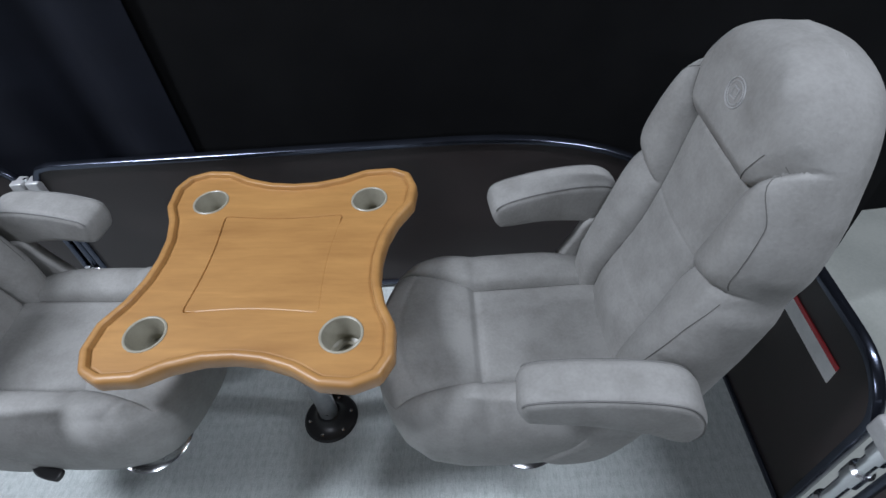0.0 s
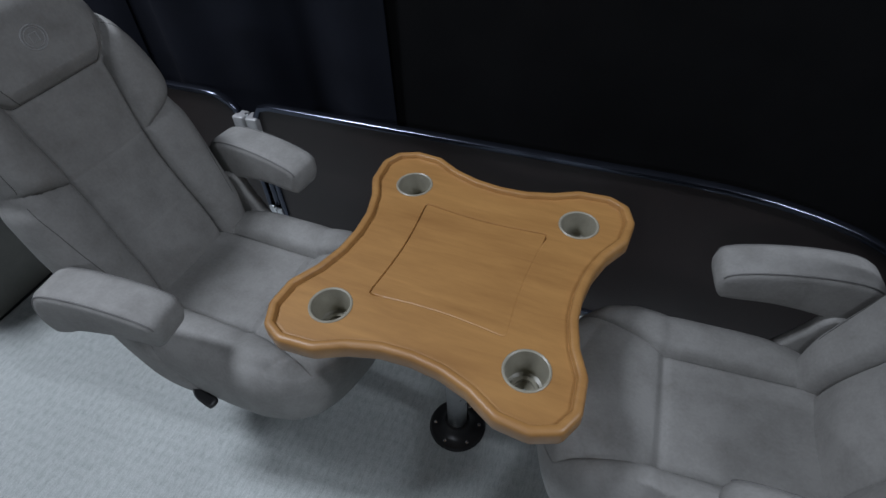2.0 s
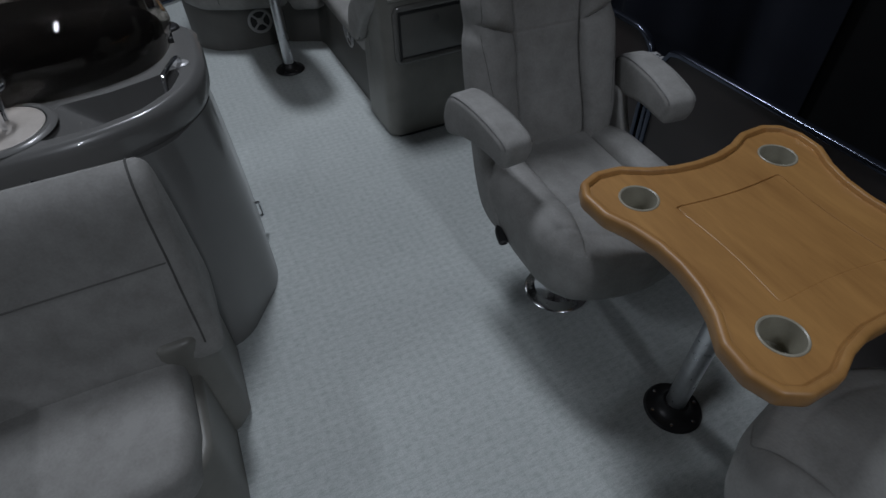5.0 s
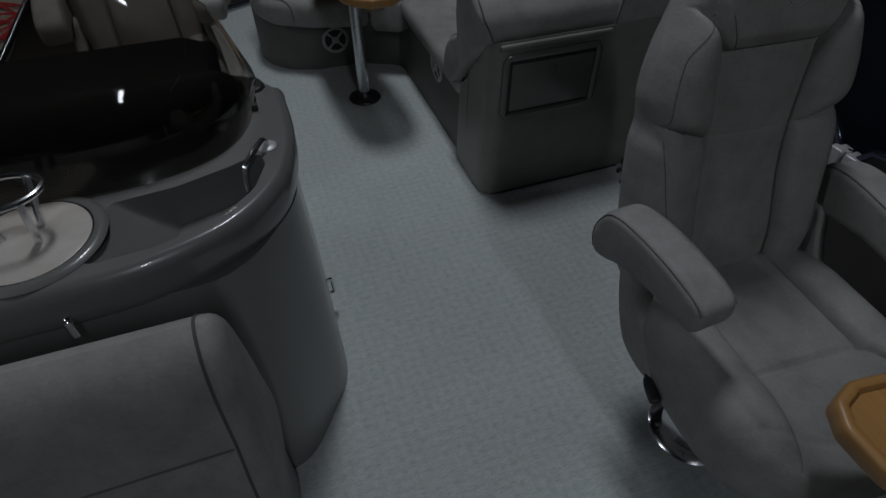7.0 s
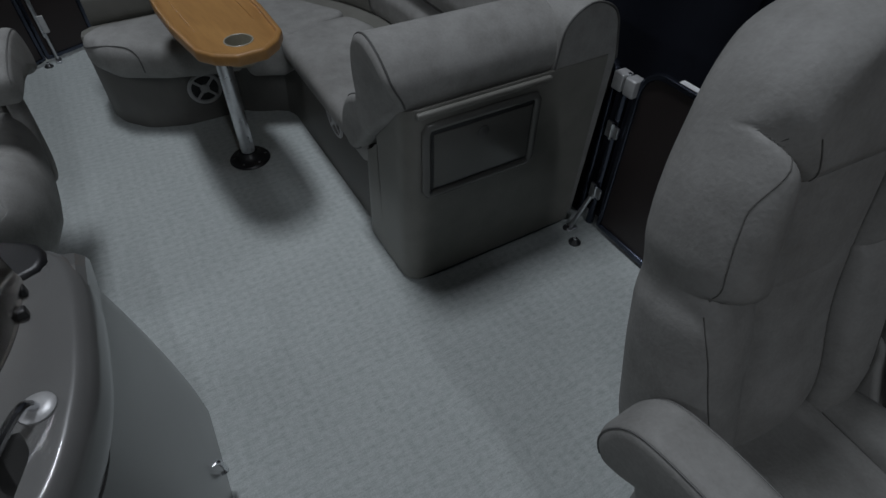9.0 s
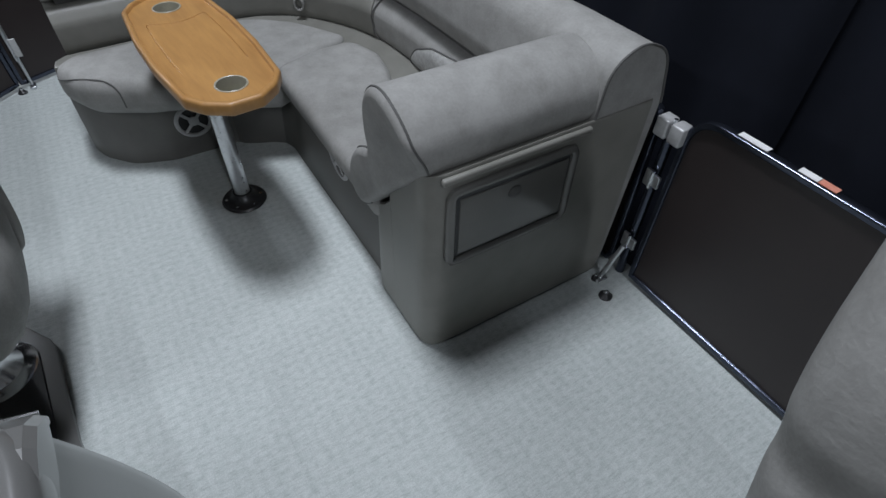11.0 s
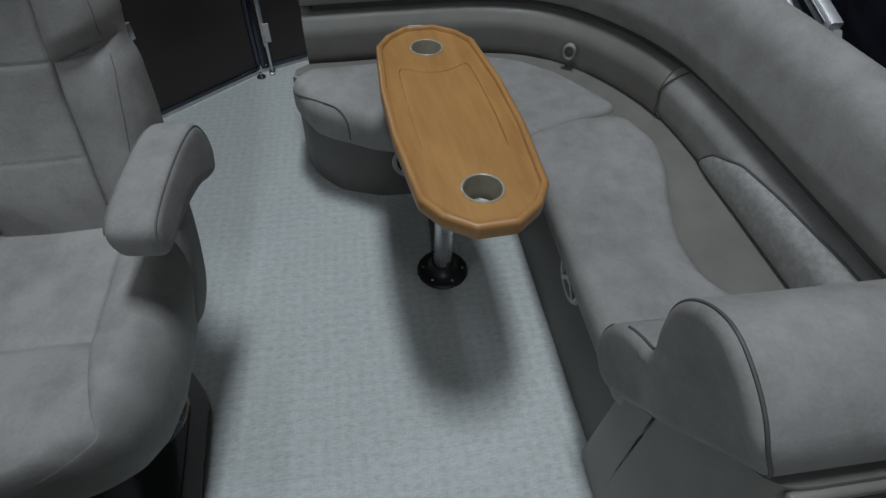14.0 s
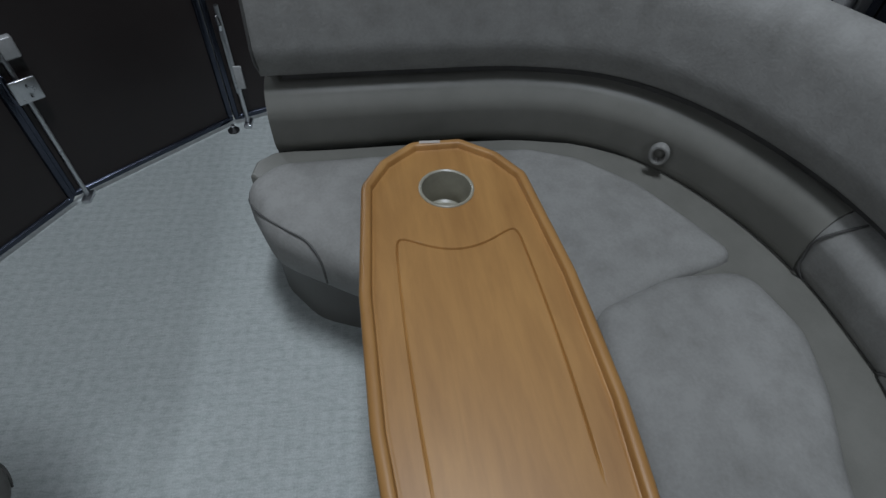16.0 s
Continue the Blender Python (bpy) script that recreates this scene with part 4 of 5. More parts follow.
for v in bm.verts:
    if v.co.z < 0.60:
        v.co.x = min(v.co.x, -1.80)
        v.co.y = max(v.co.y, -0.78)
sofa_part("back_roll", bm, VINYL, "long upper back roll")
# dark strip that stands in for the shade in the gap between the rolls
sofa_part("recess_shade", run(BACK_IN[3:-1], [(0.05, 0.575), (0.05, 0.635), (0.08, 0.635), (0.08, 0.575)]), PIPING)
sofa_part("lumbar_roll", run(BACK_IN[30:], low_prof), VINYL_DARK, "smooth lower back roll")
slim = [(x * 0.94 + 0.006, z) for x, z in low_prof]
lp = sofa_part("lumbar_roll", run(BACK_IN[3:31], slim), VINYL, "suede lower back roll")
q, o = BACK_IN[30], (BACK_IN[31] - BACK_IN[30]).normalized()
o2 = o.cross(Vector((0, 0, 1)))
arc = [q + o * (-0.035 * ((z - 0.49) / 0.09) ** 2) + o2 * (x - 0.0005) + Vector((0, 0, z)) for x, z in low_prof[3:24]]
sofa_part("seam", tube(arc, 0.003, 6, up=o), PIPING, "", lp)
# felt-like side pad, low at its stern end and rising towards the arm
PAD_TOP = [(0.0, 0.415), (0.03, 0.455), (0.08, 0.500), (0.20, 0.545), (0.38, 0.562), (0.60, 0.572), (1.0, 0.580)]
line = resample(BACK_IN[3:25], 90, closed=False)[::-1]
face = sorted((z, x) for x, z in slim if x < 0.05)
grid, rim_line = [], []
for i in range(len(line) - 1):
    u = i / (len(line) - 2)
    out = (line[i] - line[i + 1]).normalized().cross(Vector((0, 0, 1)))
    top = float(spline(u, PAD_TOP))
    swell = min(1.0, u / 0.10) ** 0.5
    row = []
    for v in np.linspace(0, 1, 15):
        z = 0.395 + (top - 0.395) * v
        x = float(np.interp(z, [f[0] for f in face], [f[1] for f in face]))
        row.append(line[i] + out * (x - 0.002 - 0.012 * swell * math.sin(math.pi * (0.12 + 0.88 * v)) ** 0.6) + Vector((0, 0, z)))
    rim_line.append(row[-1] + out * -0.001)
    deep = [row[-1] + out * 0.03, row[0] + out * 0.03]
    grid.append(row + deep)
bm = bmesh.new()
bridge(bm, grid)
bp = sofa_part("lumbar_pad", bm, FELT, "pale felt-like side pad")
sofa_part("piping", tube(resample(rim_line, 60, closed=False), 0.0032, 6), PIPING, "", bp)
for p, o in ((BACK_IN[0], Vector((0, 1, 0))), (BACK_IN[-1], Vector((-1, 0.05, 0)))):
    sofa_part("piping", tube([p + o * x + Vector((0, 0, z)) for x, z in up_prof[2:46] if z > 0.6], 0.0035, 6, up=Vector((0, 0, 1)).cross(o)), PIPING)
# plinth
side_o = fillet([(-1.98, -0.185), (-1.98, 0.50), (-3.76, 0.50), (-3.76, -0.15), (-3.21, -0.46), (-3.10, -0.19)], [0, 0, 0.3, 0, 0.2, 0.1])
bm = pillow(resample(side_o, 80), 0.0, 0.37, 0.01, 0, 0.0)
for v in bm.verts:
    if v.co.y < -0.1 and v.co.x > -3.1:
        v.co.y += 0.022 * v.co.z / 0.37
sofa_part("plinth", bm, PLINTH, "charcoal moulded plinth")
st_o = fillet([(-3.205, -0.15), (-3.62, -0.15), (-3.62, -0.89), (-3.55, -0.955), (-3.48, -0.965), (-3.375, -0.928), (-3.262, -0.83), (-3.205, -0.67)], [0, 0, 0.05, 0.06, 0.1, 0.12, 0.15, 0.15])
sofa_part("plinth", pillow(resample(st_o, 80), 0.0, 0.335, 0.01, 0, 0.0), PLINTH)
# seats
fil_o = [(-1.98, -0.08)] + [(p.x, p.y + 0.03) for p in BACK_IN[5:-1:4]] + [(-3.505, -0.900), (-3.475, -0.945), (-3.42, -0.962), (-3.25, -0.76), (-3.10, -0.16)]
sofa_part("filler_panel", pillow(resample([Vector(p) for p in fil_o], 90), 0.33, 0.415, 0.01, 0, 0.0), VINYL_DARK, "smooth darker grey filler panel")
cs = fillet([(-2.06, -0.23), (-2.06, 0.20), (-2.25, 0.155), (-2.35, 0.085), (-2.465, 0.085), (-2.60, 0.118), (-2.75, 0.172), (-2.88, 0.195), (-3.045, 0.145), (-3.035, -0.04), (-2.965, -0.222)], [0.03, 0.05, 0.1, 0.1, 0.1, 0.15, 0.1, 0.1, 0.08, 0.2, 0.05])
sofa_part("seat_cushion", pillow(resample(cs, 90), 0.345, 0.442, 0.040, 0.006, 0.03), VINYL)
cs = fillet([(-2.93, -0.228), (-3.02, -0.04), (-3.075, 0.145), (-3.18, 0.085), (-3.32, -0.005), (-3.425, -0.13), (-3.468, -0.26), (-3.468, -0.372), (-3.00, -0.372)], [0.03, 0.15, 0.04, 0.15, 0.15, 0.12, 0.1, 0.02, 0.02])
sofa_part("seat_cushion", pillow(resample(cs, 100), 0.250, 0.440, 0.03, 0.006, 0.065), VINYL)
cs = fillet([(-3.01, -0.376), (-3.468, -0.376), (-3.472, -0.65), (-3.455, -0.895), (-3.375, -0.972), (-3.20, -0.885), (-3.095, -0.70), (-3.03, -0.50)], [0.02, 0.02, 0.2, 0.09, 0.10, 0.14, 0.2, 0.1])
cs = resample(cs, 110)
stern = sofa_part("seat_cushion", pillow(cs, 0.275, 0.440, 0.055, 0.008, 0.07), VINYL)
edge = curve_through([(-3.352, -0.954, 0.392), (-3.313, -0.939, 0.402), (-3.257, -0.899, 0.421), (-3.208, -0.848, 0.431), (-3.180, -0.808, 0.429), (-3.156, -0.786, 0.420), (-3.138, -0.772, 0.398), (-3.132, -0.768, 0.365), (-3.136, -0.767, 0.328)], 40)
sofa_part("piping", tube(edge, 0.0030, 6), PIPING, "", stern)
# arm end with storage hatch
rm = Matrix(((1, 0, 0, 0), (0, 0, 1, 0), (0, 1, 0, 0), (0, 0, 0, 1)))
body = resample(fillet([(-1.767, -0.219), (-1.767, 0.50), (-2.125, 0.50), (-2.125, -0.219)], [0.065, 0.02, 0.02, 0.035], 8), 96)
bm = pillow(body, 0.018, 0.715, 0.012, 0, 0.0)
for v in bm.verts:
    v.co.z = min(v.co.z, float(np.interp(v.co.x, [-2.11, -2.06, -1.85, -1.77], [0.405, 0.435, 0.675, 0.71])))
    v.co.x += (0.025 if v.co.x < -2.0 else 0.0) * v.co.z / 0.4 - (0.015 if v.co.x > -1.9 else 0.0) * (1 - v.co.z / 0.7)
sofa_part("arm_body", bm, VINYL_DARK, "grey vinyl end panel")
toe = resample(fillet([(-1.79, -0.19), (-1.79, 0.49), (-2.10, 0.49), (-2.118, -0.208)], [0.05, 0.02, 0.02, 0.02]), 40)
sofa_part("toe_strip", pillow(toe, 0.0, 0.022, 0.001, 0, 0.0), BLACK_PLASTIC)
# one rolled profile: the high roll and, inwards of a tight neck, a lower one
roll = curve_through([(-1.795, 0.700), (-1.783, 0.745), (-1.797, 0.797), (-1.843, 0.843), (-1.915, 0.868), (-1.972, 0.855), (-2.017, 0.815), (-2.046, 0.76), (-2.047, 0.705), (-2.036, 0.655), (-2.045, 0.638), (-2.078, 0.622), (-2.126, 0.588), (-2.168, 0.532), (-2.185, 0.465), (-2.155, 0.412), (-2.085, 0.412), (-1.95, 0.55), (-1.85, 0.645)], 152, closed=True)
roll = resample(roll, 110)


def lean_end(p):
    """The end of the arm leans out at the top and in at its outer foot."""
    near = 1 - float(smooth_step(p.y, -0.20, -0.05))
    foot_in = float(smooth_step(p.x, -1.96, -1.80)) * (1 - float(smooth_step(p.z, 0.69, 0.80)))
    p.y += near * (0.035 * foot_in - 0.010 * float(smooth_step(p.z, 0.74, 0.86)))
    return p


rb = pillow(roll, -0.258, 0.32, 0.02, 0.0, 0.024, rm, seg=6)
for v in rb.verts:
    lean_end(v.co)
arm = sofa_part("arm_roll", rb, VINYL, "rolled padded arm")
pp = [lean_end(Vector((p.x, -0.242, p.y))) for p in inset(roll, 0.0015)]
for a, b in ((1, 54), (59, 80)):
    sofa_part("piping", tube(pp[a:b], 0.0032, 6, up=(0, 1, 0)), PIPING, "", arm)
hx = -1.767
sofa_part("lip", box(hx - 0.004, hx + 0.014, -0.19, 0.262, 0.684, 0.703, 0.007), VINYL_DARK, "moulded lip under the arm roll")
ridge = resample(fillet([(-0.162, 0.412), (0.222, 0.412), (0.222, 0.650), (-0.162, 0.650)], 0.018, 4), 60)
hatch = sofa_part("hatch_frame", sweep([(hx + 0.003, p.x, p.y) for p in ridge], superellipse(0.013, 0.011, 2.6, 12), up=(1, 0, 0), closed=True), HATCH, "rounded moulded hatch frame")
sofa_part("hatch_gap", box(hx - 0.002, hx + 0.004, -0.146, 0.211, 0.424, 0.634), BLACK_PLASTIC, "", hatch)
sofa_part("hatch_door", box(hx - 0.001, hx + 0.0065, -0.137, 0.206, 0.432, 0.622, 0.003), HATCH, "grey flush hatch door", hatch)
sofa_part("latch", lathe([(0.020, 0), (0.020, 0.002), (0.012, 0.004)], 18, pose(hx + 0.0065, 0.03, 0.582, 0, 90, 0)), PIPING, "", hatch)
sofa_part("screw", lathe([(0.006, 0), (0.006, 0.002), (0.003, 0.003)], 12, pose(hx + 0.012, -0.150, 0.424, 0, 90, 0)), BLACK_PLASTIC, "", hatch)


def speaker(m, label):
    t = thing("speaker", m, label, "speaker", "sofa speakers")
    part("ring", lathe([(0.075, 0.0), (0.078, 0.006), (0.072, 0.013), (0.062, 0.012), (0.060, 0.004)], 36, caps=(False, False)), SPEAKER_GREY, t, "grey ring")
    part("cone", lathe([(0.062, 0.004), (0.03, 0.002), (0.012, 0.005)], 28, caps=(True, True)), BLACK_PLASTIC, t)
    part("hub", lathe([(0.021, 0.003), (0.021, 0.011), (0.014, 0.014)], 18), SPEAKER_GREY, t)
    for k in range(4):
        part("spoke", spoke(k), SPEAKER_GREY, t)
    return t


def spoke(k):
    b2 = box(0.018, 0.064, -0.006, 0.006, 0.008, 0.012)
    b2.transform(pose(0, 0, 0, 0, 0, 45 + 90 * k))
    return b2


speaker(pose(-3.205, -0.55, 0.165, 0, 90, 0), "round speaker with four-spoke grey grille in the sofa plinth")
speaker(pose(-2.50, -0.170, 0.27, 94, 0, 0), "round speaker with four-spoke grey grille in the sofa side")
cup = thing("drink_ring", pose(-3.362, 0.042, 0.490, 0, 8, -32), "small grey oval fitting in the sofa back", "fitting")
part("ring", sweep([(0.007, 0.019 * math.cos(a), 0.027 * math.sin(a)) for a in np.linspace(0, 2 * math.pi, 28, endpoint=False)], superellipse(0.0055, 0.010, 2.6, 12), up=(1, 0, 0), closed=True), VINYL, cup)
part("inner", lathe([(0.016, -0.02), (0.016, 0.0), (0.004, 0.002)], 20, pose(0, 0, 0, 0, 90, 0)), VINYL_DARK, cup)

# ---- console ----
console = thing("helm_console", pose(-1.0, -1.45, 0), "grey moulded helm console with smoked windscreen", "console")
cinv = console.matrix_world.inverted()


def con(name, bm, mat, label="", parent=None, **k):
    bm.transform(cinv)
    return part(name, bm, mat, parent or console, label, **k)


foot = resample(fillet([(-0.85, -1.80), (-0.85, -1.14), (-1.10, -0.965), (-1.70, -0.955), (-1.76, -1.80)], [0.02, 0.16, 0.25, 0.06, 0.02]), 130)
rim = resample(curve_through([(-0.862, -1.80), (-0.862, -1.60), (-0.864, -1.42), (-0.880, -1.27), (-0.935, -1.12), (-1.04, -1.018), (-1.16, -0.975), (-1.28, -0.961), (-1.40, -0.963), (-1.462, -0.986), (-1.484, -1.03), (-1.495, -1.20), (-1.515, -1.50), (-1.52, -1.80)], 200) , 130)
shoulder = resample(fillet([(-0.862, -1.80), (-0.864, -1.12), (-1.08, -0.962), (-1.50, -0.962), (-1.565, -1.015), (-1.585, -1.80)], [0.02, 0.2, 0.25, 0.03, 0.02, 0.02]), 130)
bm = bmesh.new()
rows = []
for k in range(11):
    f = k / 10
    rows.append([(q.x * (1 - f ** 1.45) + p.x * f ** 1.45, q.y * (1 - f ** 1.45) + p.y * f ** 1.45, 0.780 * f) for p, q in zip(inset(shoulder, 0.024), foot)])
bridge(bm, rows, caps=(True, True))
con("body", bm, GELCOAT, "smooth grey moulded body")
bm = bmesh.new()
hole = resample(fillet([(-0.912, -1.385), (-0.922, -1.26), (-0.958, -1.15), (-1.03, -1.072), (-1.11, -1.04), (-1.15, -1.05), (-1.122, -1.115), (-1.090, -1.22), (-1.078, -1.345)], [0.02, 0.1, 0.1, 0.08, 0.03, 0.01, 0.08, 0.08, 0.02]), 100)
zt = 0.87
cap_steps = [(0.030, 0.100), (0.014, 0.099), (0.008, 0.094), (0.004, 0.084), (0.001, 0.060), (0.0, 0.036), (0.0008, 0.026), (0.004, 0.016), (0.009, 0.008), (0.014, 0.003), (0.018, 0.001), (0.021, 0.0003)]
c0 = [[(p.x, p.y, zt - d) for p in inset(rim, k)] for k, d in cap_steps]
rr = bridge(bm, c0, caps=(True, False))
lp = fill(bm, [inset(rim, 0.024), hole], zt)
wall_between(bm, rr[-1], lp[0])
tray = [Vector((p.x, max(p.y, -1.272 - 0.25 * (p.x + 0.93)))) for p in inset(hole, 0.014)]
dn = [[bm.verts.new((p.x, p.y, zt - 0.086)) for p in tray]]
bm.faces.new(dn[0])
wall_between(bm, lp[1], dn[0])
con("cap", bm, GELCOAT, "grey moulded cap with a recessed tray")
WS_LOW = resample(curve_through([(-1.415, -1.035, zt), (-1.29, -1.05, zt), (-1.18, -1.115, zt), (-1.125, -1.24, zt), (-1.11, -1.40, zt), (-1.11, -1.76, zt)], 4000), 110, closed=False)
WS_TOP = resample(curve_through([(-1.425, -1.045, zt + 0.12), (-1.405, -1.07, 1.08), (-1.38, -1.10, 1.125), (-1.35, -1.16, 1.165), (-1.33, -1.25, 1.19), (-1.32, -1.40, 1.20), (-1.32, -1.76, 1.20)], 4000), 110, closed=False)
for line in (WS_LOW, WS_TOP):
    for _ in range(24):
        line[1:-1] = [(line[i - 1] + 2 * line[i] + line[i + 1]) / 4 for i in range(1, 109)]
rows = [[a.lerp(b, k / 36) + Vector((0.072, 0.022, 0.016)) * math.sin(math.pi * k / 36) for a, b in zip(WS_LOW, WS_TOP)] for k in range(37)]
bm = bmesh.new()
shell = []
for k in range(37):
    inner = []
    for i in range(110):
        along = rows[k][min(i + 1, 109)] - rows[k][max(i - 1, 0)]
        rise = rows[min(k + 1, 36)][i] - rows[max(k - 1, 0)][i]
        n = along.cross(rise).normalized()
        inner.append(rows[k][i] + n * (0.005 if n.dot(Vector((-1.7, -1.8, 0.8)) - rows[k][i]) > 0 else -0.005))
    shell.append(rows[k] + inner[::-1])
v = bridge(bm, shell, caps=(False, False))
for edge in (v[0], v[-1]):
    for i in range(109):
        bm.faces.new((edge[i], edge[i + 1], edge[218 - i], edge[219 - i]))
con("windscreen", bm, SMOKED, "curved smoked acrylic windscreen").visible_shadow = False
# black cowl that follows the screen on its inside and falls away behind
cols = []
for i in range(4, 109, 3):
    a, b = WS_LOW[i], WS_TOP[i]
    n = (WS_LOW[i + 1] - WS_LOW[i - 1]).cross(b - a).normalized()
    cols.append((a, b, n if n.dot(Vector((-1.6, -1.7, a.z)) - a) > 0 else -n))
levels = [0.002, 0.10, 0.20, 0.31, 0.41, 0.50, 0.55, 0.575]
lean = [0.010, 0.016, 0.020, 0.022, 0.026, 0.034, 0.046, 0.066]
cowl = []
for f, d in zip(levels, lean):
    row = []
    for a, b, inward in cols:
        p = a.lerp(b, f) + Vector((0.072, 0.022, 0.016)) * math.sin(math.pi * f)
        row.append(p + inward * d)
    cowl.append(row)
for x, z, y_most in ((-1.44, 1.02, -1.085), (-1.50, 0.98, -1.09), (-1.54, 0.92, -1.095), (-1.55, 0.84, -1.10), (-1.54, 0.785, -1.10)):
    cowl.append([Vector((min(x, p.x - 0.004), min(p.y, y_most), min(z, p.z - 0.003))) for p in cowl[-1]])
bm = bmesh.new()
bridge(bm, cowl, closed=False, caps=(False, False))
bmesh.ops.solidify(bm, geom=bm.faces[:], thickness=0.004)
con("dash_cowl", bm, COWL, "black dash cowl behind the windscreen")
hd = [(-1.168, -1.030, zt), (-1.162, -1.033, zt + 0.020), (-1.148, -1.042, zt + 0.027), (-1.105, -1.071, zt + 0.019), (-1.087, -1.084, zt + 0.008), (-1.082, -1.09, zt - 0.04)]
con("grab_handle", tube(curve_through(hd, 24), 0.0065, 10), CHROME, "chrome grab handle")
con("handle_foot", lathe([(0.022, 0.0), (0.022, 0.003), (0.018, 0.006), (0.008, 0.007)], 20, pose(-1.168, -1.030, zt)), CLAMP)
for dx in (0.0, 0.045):
    con("clip", box(-1.385 + dx, -1.370 + dx, -1.052, -1.030, zt, zt + 0.016, 0.003), BLACK_PLASTIC)
# the cap falls away aft in a facetted shoulder with a trimmed edge
rows = []
for x, yo, z in ((-1.29, -0.985, 0.84), (-1.35, -0.963, 0.860), (-1.42, -0.9605, 0.863), (-1.46, -0.962, 0.852), (-1.51, -0.970, 0.802), (-1.555, -0.990, 0.742)):
    rows.append([(x, yo - 0.030, min(0.771, z - 0.06)), (x, yo - 0.004, min(0.785, z - 0.03)), (x, yo, z - 0.016), (x, yo - 0.010, z - 0.003), (x, yo - 0.042, z + 0.008), (x, yo - 0.046, z + 0.009), (x, -1.42, z + 0.010), (x, -1.42, min(0.771, z - 0.06))])
bm = bmesh.new()
bridge(bm, rows)
con("shoulder", bm, GELCOAT, "facetted aft shoulder of the cap", angle=12)
con("edge_trim", sweep([(-1.557, -0.996, 0.742), (-1.557, -1.034, 0.752), (-1.557, -1.10, 0.754)], superellipse(0.003, 0.005, 3, 8)), CHROME, "thin chrome edge trim")
apron = resample(fillet([(-1.40, -1.050), (-1.412, -1.010), (-1.44, -0.998), (-1.480, -1.012), (-1.508, -1.055), (-1.528, -1.11), (-1.545, -1.22), (-1.545, -1.70), (-1.30, -1.70), (-1.30, -1.12)], [0.01, 0.02, 0.04, 0.03, 0.05, 0.05, 0.05, 0.02, 0.02, 0.03]), 80)
con("dash_apron", pillow(apron, 0.80, 0.880, 0.012, 0, 0.0), BLACK_PLASTIC, "black dash apron round the end of the screen")
con("latch_knob", tube(curve_through([(-1.388, -0.962, 0.165), (-1.390, -0.948, 0.162), (-1.393, -0.945, 0.13), (-1.396, -0.945, 0.095), (-1.398, -0.958, 0.088)], 24), 0.006, 10), CHROME, "chrome staple handle")
con("key_latch", bolster([(-0.875, -1.425, 0.805), (-0.856, -1.425, 0.80), (-0.852, -1.425, 0.765)], 0.007, 0.007, 2.2), CHROME)

# round lid with chrome rack on the cap
lid = thing("sink_lid", pose(-1.01, -1.475, zt + 0.001), "round cream lid with a chrome rack on the console", "sink lid")
part("disc", lathe([(0.108, 0.0), (0.108, 0.005), (0.104, 0.007)], 48), BOARD, lid, "cream board disc")
part("gasket", lathe([(0.111, 0.0), (0.111, 0.003), (0.108, 0.003)], 48, caps=(False, False)), BLACK_PLASTIC, lid)
part("surround", lathe([(0.111, 0.0), (0.112, 0.006), (0.118, 0.008), (0.127, 0.006), (0.134, 0.0)], 48, caps=(False, False)), GELCOAT, lid, "raised grey ring round the lid")
part("rack_ring", tube([(0.05 * math.cos(a) - 0.02, 0.065 * math.sin(a), 0.10) for a in np.linspace(0, 2 * math.pi, 28, endpoint=False)], 0.006, 8, closed=True), CHROME, lid)
for a in (0.6, 2.6, 4.6):
    part("rack_post", tube([(0.05 * math.cos(a) - 0.02, 0.065 * math.sin(a), 0.10), (0.03 * math.cos(a) - 0.01, 0.04 * math.sin(a), 0.006)], 0.007, 8, up=(0, 1, 0)), CHROME, lid)

# platform under the helm chair
plat = resample(fillet([(-1.74, -1.12), (-2.00, -1.19), (-2.40, -1.215), (-2.60, -1.35), (-2.80, -1.55), (-2.80, -1.80), (-1.7, -1.80), (-1.7, -1.10)], [0.03, 0.08, 0.1, 0.1, 0.1, 0.02, 0.02, 0.02]), 80)
hp = thing("helm_platform", pose(0, 0, 0), "low grey moulded platform under the helm chair", "platform")
part("riser", pillow(plat, 0.0, 0.022, 0.003, 0, 0.0), GELCOAT, hp)
part("tread", pillow(inset(plat, 0.045), 0.021, 0.028, 0.003, 0, 0.0), TREAD, hp, "dark grey non-slip tread")
mat_o = resample(fillet([(-1.79, -1.252), (-2.072, -1.252), (-2.072, -1.62), (-1.79, -1.66)], 0.035), 40)
fm = thing("foot_board", pose(0, 0, 0.03), "golden teak foot board with black edging", "foot board")
part("board", pillow(mat_o, 0.001, 0.012, 0.003, 0, 0.0), TEAK, fm)
part("edging", sweep([(p.x, p.y, 0.007) for p in mat_o], superellipse(0.005, 0.007, 3, 8), closed=True), BLACK_PLASTIC, fm)
sb = thing("storage_box", pose(-2.27, -1.60, 0.03), "pale grey plastic storage box under the helm chair", "storage box")
part("body", box(-0.10, 0.09, -0.10, 0.10, 0.0, 0.20, 0.012), CLAMP, sb)
part("lid", box(-0.105, 0.095, -0.105, 0.105, 0.20, 0.218, 0.006), CLAMP, sb)
wheel = thing("steering_wheel", pose(-1.76, -1.405, 0.74, 0, -60, 0), "black steering wheel at the helm", "steering wheel")
part("rim", tube([(0.18 * math.cos(a), 0.18 * math.sin(a), 0) for a in np.linspace(0, 2 * math.pi, 36, endpoint=False)], 0.016, 10, closed=True), BLACK_PLASTIC, wheel)
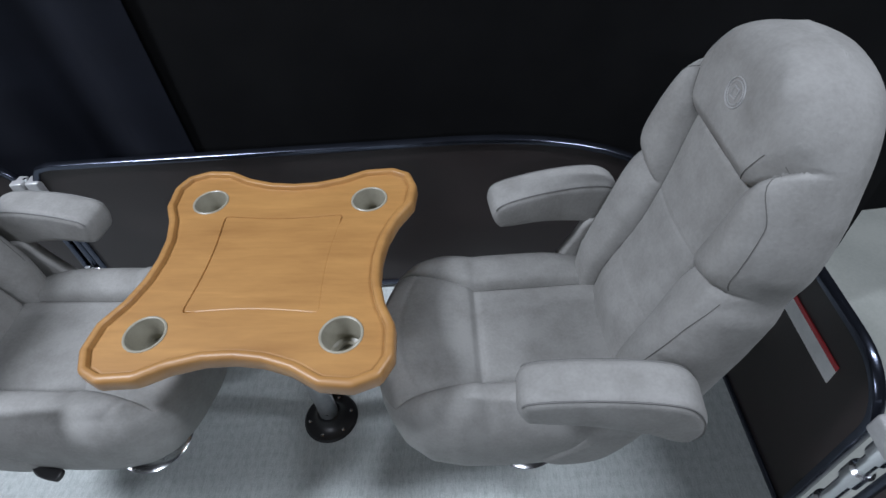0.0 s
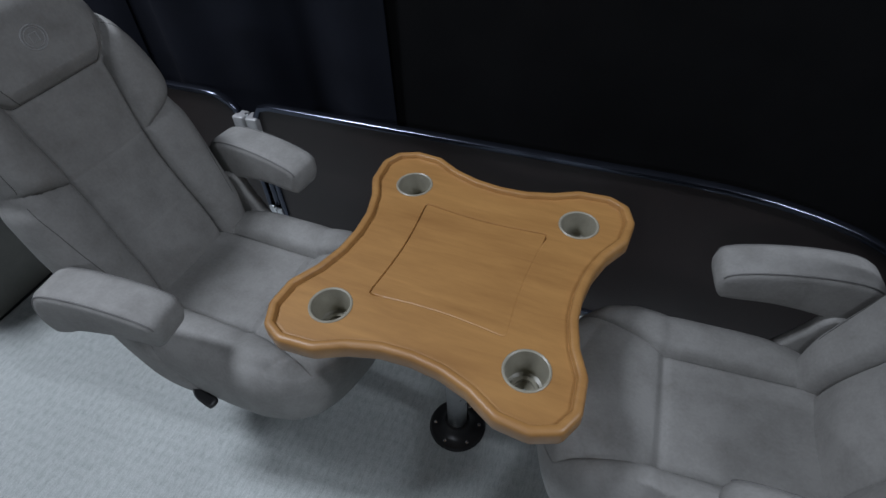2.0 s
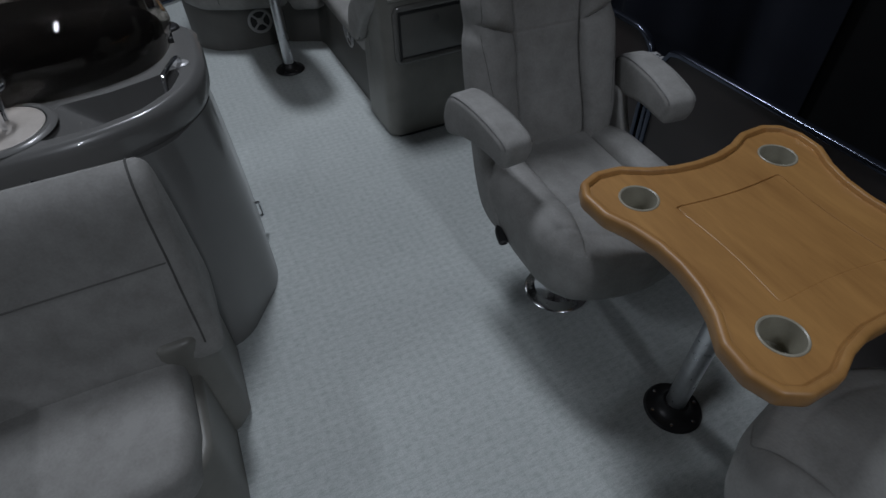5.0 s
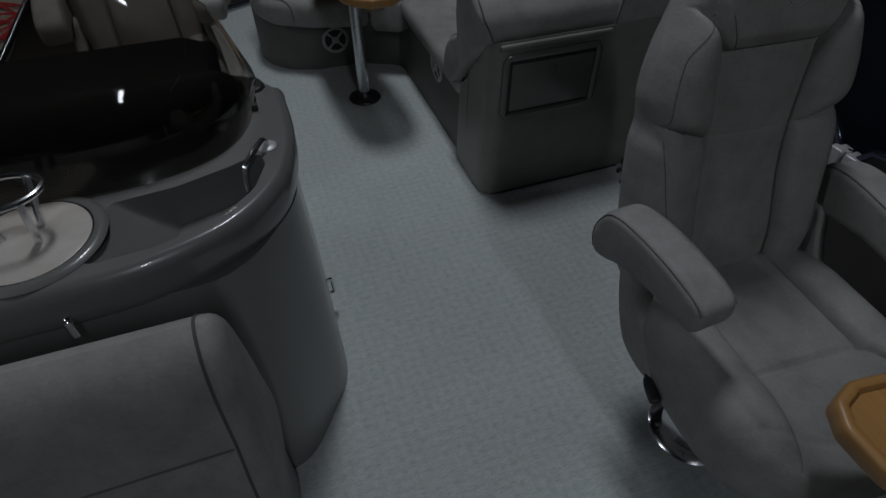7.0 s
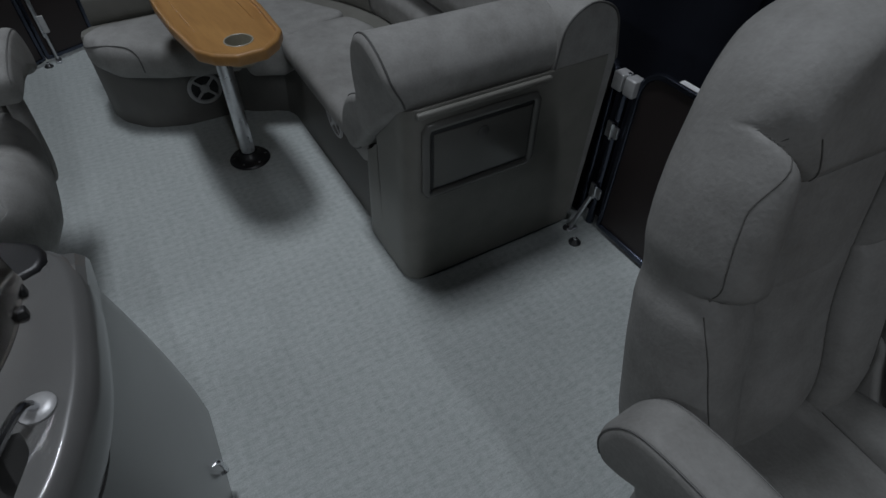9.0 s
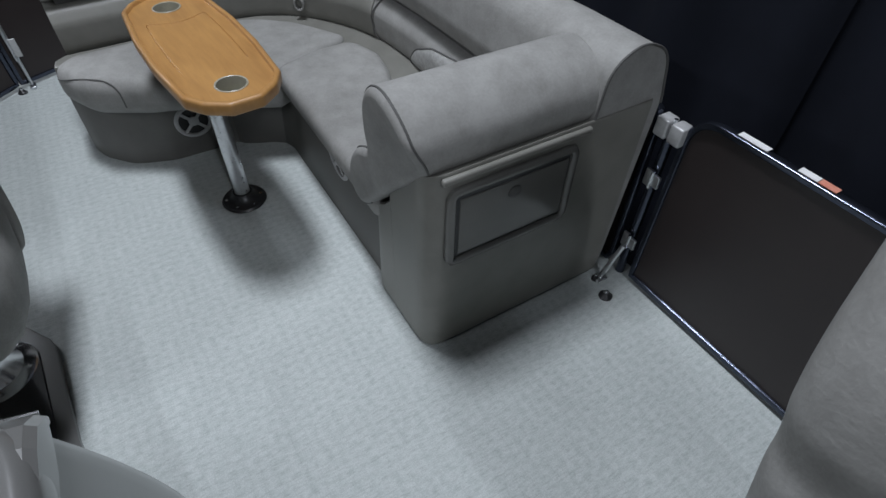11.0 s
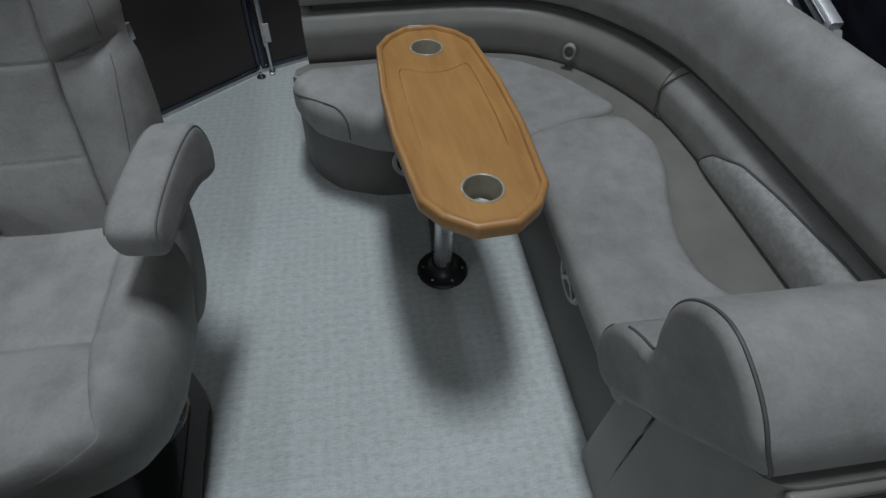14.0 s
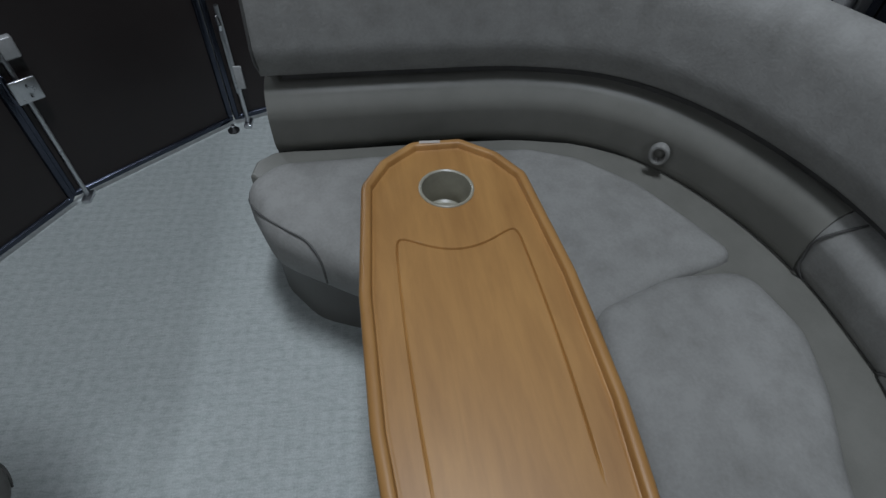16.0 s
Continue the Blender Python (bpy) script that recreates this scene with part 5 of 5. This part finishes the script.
for a in (0.5, 2.6, 4.7):
    part("spoke", tube([(0.02 * math.cos(a), 0.02 * math.sin(a), -0.03), (0.175 * math.cos(a), 0.175 * math.sin(a), 0)], 0.010, 8), BLACK_PLASTIC, wheel)
part("hub", lathe([(0.045, -0.05), (0.05, -0.02), (0.03, -0.01)], 24), BLACK_PLASTIC, wheel)
part("shaft", tube([(0, 0, -0.05), (0, 0, -0.22)], 0.02, 10, up=(0, 1, 0)), BLACK_PLASTIC, wheel)

# forward-facing bench against the console
bench = thing("bench_seat", pose(-0.5, -1.5, 0), "grey vinyl bench seat against the console front", "bench")
binv = bench.matrix_world.inverted()


def ben(name, bm, mat, label="", parent=None):
    bm.transform(binv)
    return part(name, bm, mat, parent or bench, label)


bo = resample(fillet([(-0.84, -1.80), (-0.84, -1.235), (-0.30, -1.245), (-0.24, -1.28), (-0.24, -1.80)], [0.02, 0.04, 0.06, 0.06, 0.02]), 70)
ben("plinth", pillow(bo, 0.0, 0.34, 0.02, 0, 0.0), VINYL_DARK)
bo = resample(fillet([(-0.835, -1.31), (-0.835, -1.178), (-0.57, -1.182), (-0.52, -1.225), (-0.52, -1.31)], [0.02, 0.03, 0.05, 0.04, 0.02]), 60)
ben("end_panel", pillow(bo, 0.0, 0.47, 0.02, 0, 0.03), VINYL_DARK, "smooth grey vinyl end panel")
bo = resample(fillet([(-0.70, -1.81), (-0.70, -1.268), (-0.34, -1.262), (-0.20, -1.285), (-0.19, -1.81)], [0.03, 0.05, 0.1, 0.1, 0.03]), 80)
ben("seat_cushion", pillow(bo, 0.28, 0.42, 0.045, 0.006, 0.04), VINYL)
prof = curve_through([(-0.54, 0.38), (-0.55, 0.50), (-0.572, 0.60), (-0.598, 0.675), (-0.610, 0.74), (-0.626, 0.81), (-0.658, 0.868), (-0.705, 0.892), (-0.752, 0.842), (-0.79, 0.72), (-0.815, 0.6), (-0.83, 0.38)], 88, closed=True)
rm = Matrix(((1, 0, 0, 0), (0, 0, 1, 0), (0, 1, 0, 0), (0, 0, 0, 1)))
bk = ben("backrest", pillow(resample(prof, 80), -1.81, -1.155, 0.03, 0.01, 0.01, rm), VINYL)
pp = [(p.x, -1.195, p.y) for p in resample(prof, 80)]
ben("piping", tube(pp[4:60], 0.003, 6, up=(0, 1, 0)), PIPING, "", bk)
ben("seam", tube([(-0.5955, y, 0.672) for y in np.linspace(-1.80, -1.20, 12)], 0.0022, 6), SEAM, "", bk)
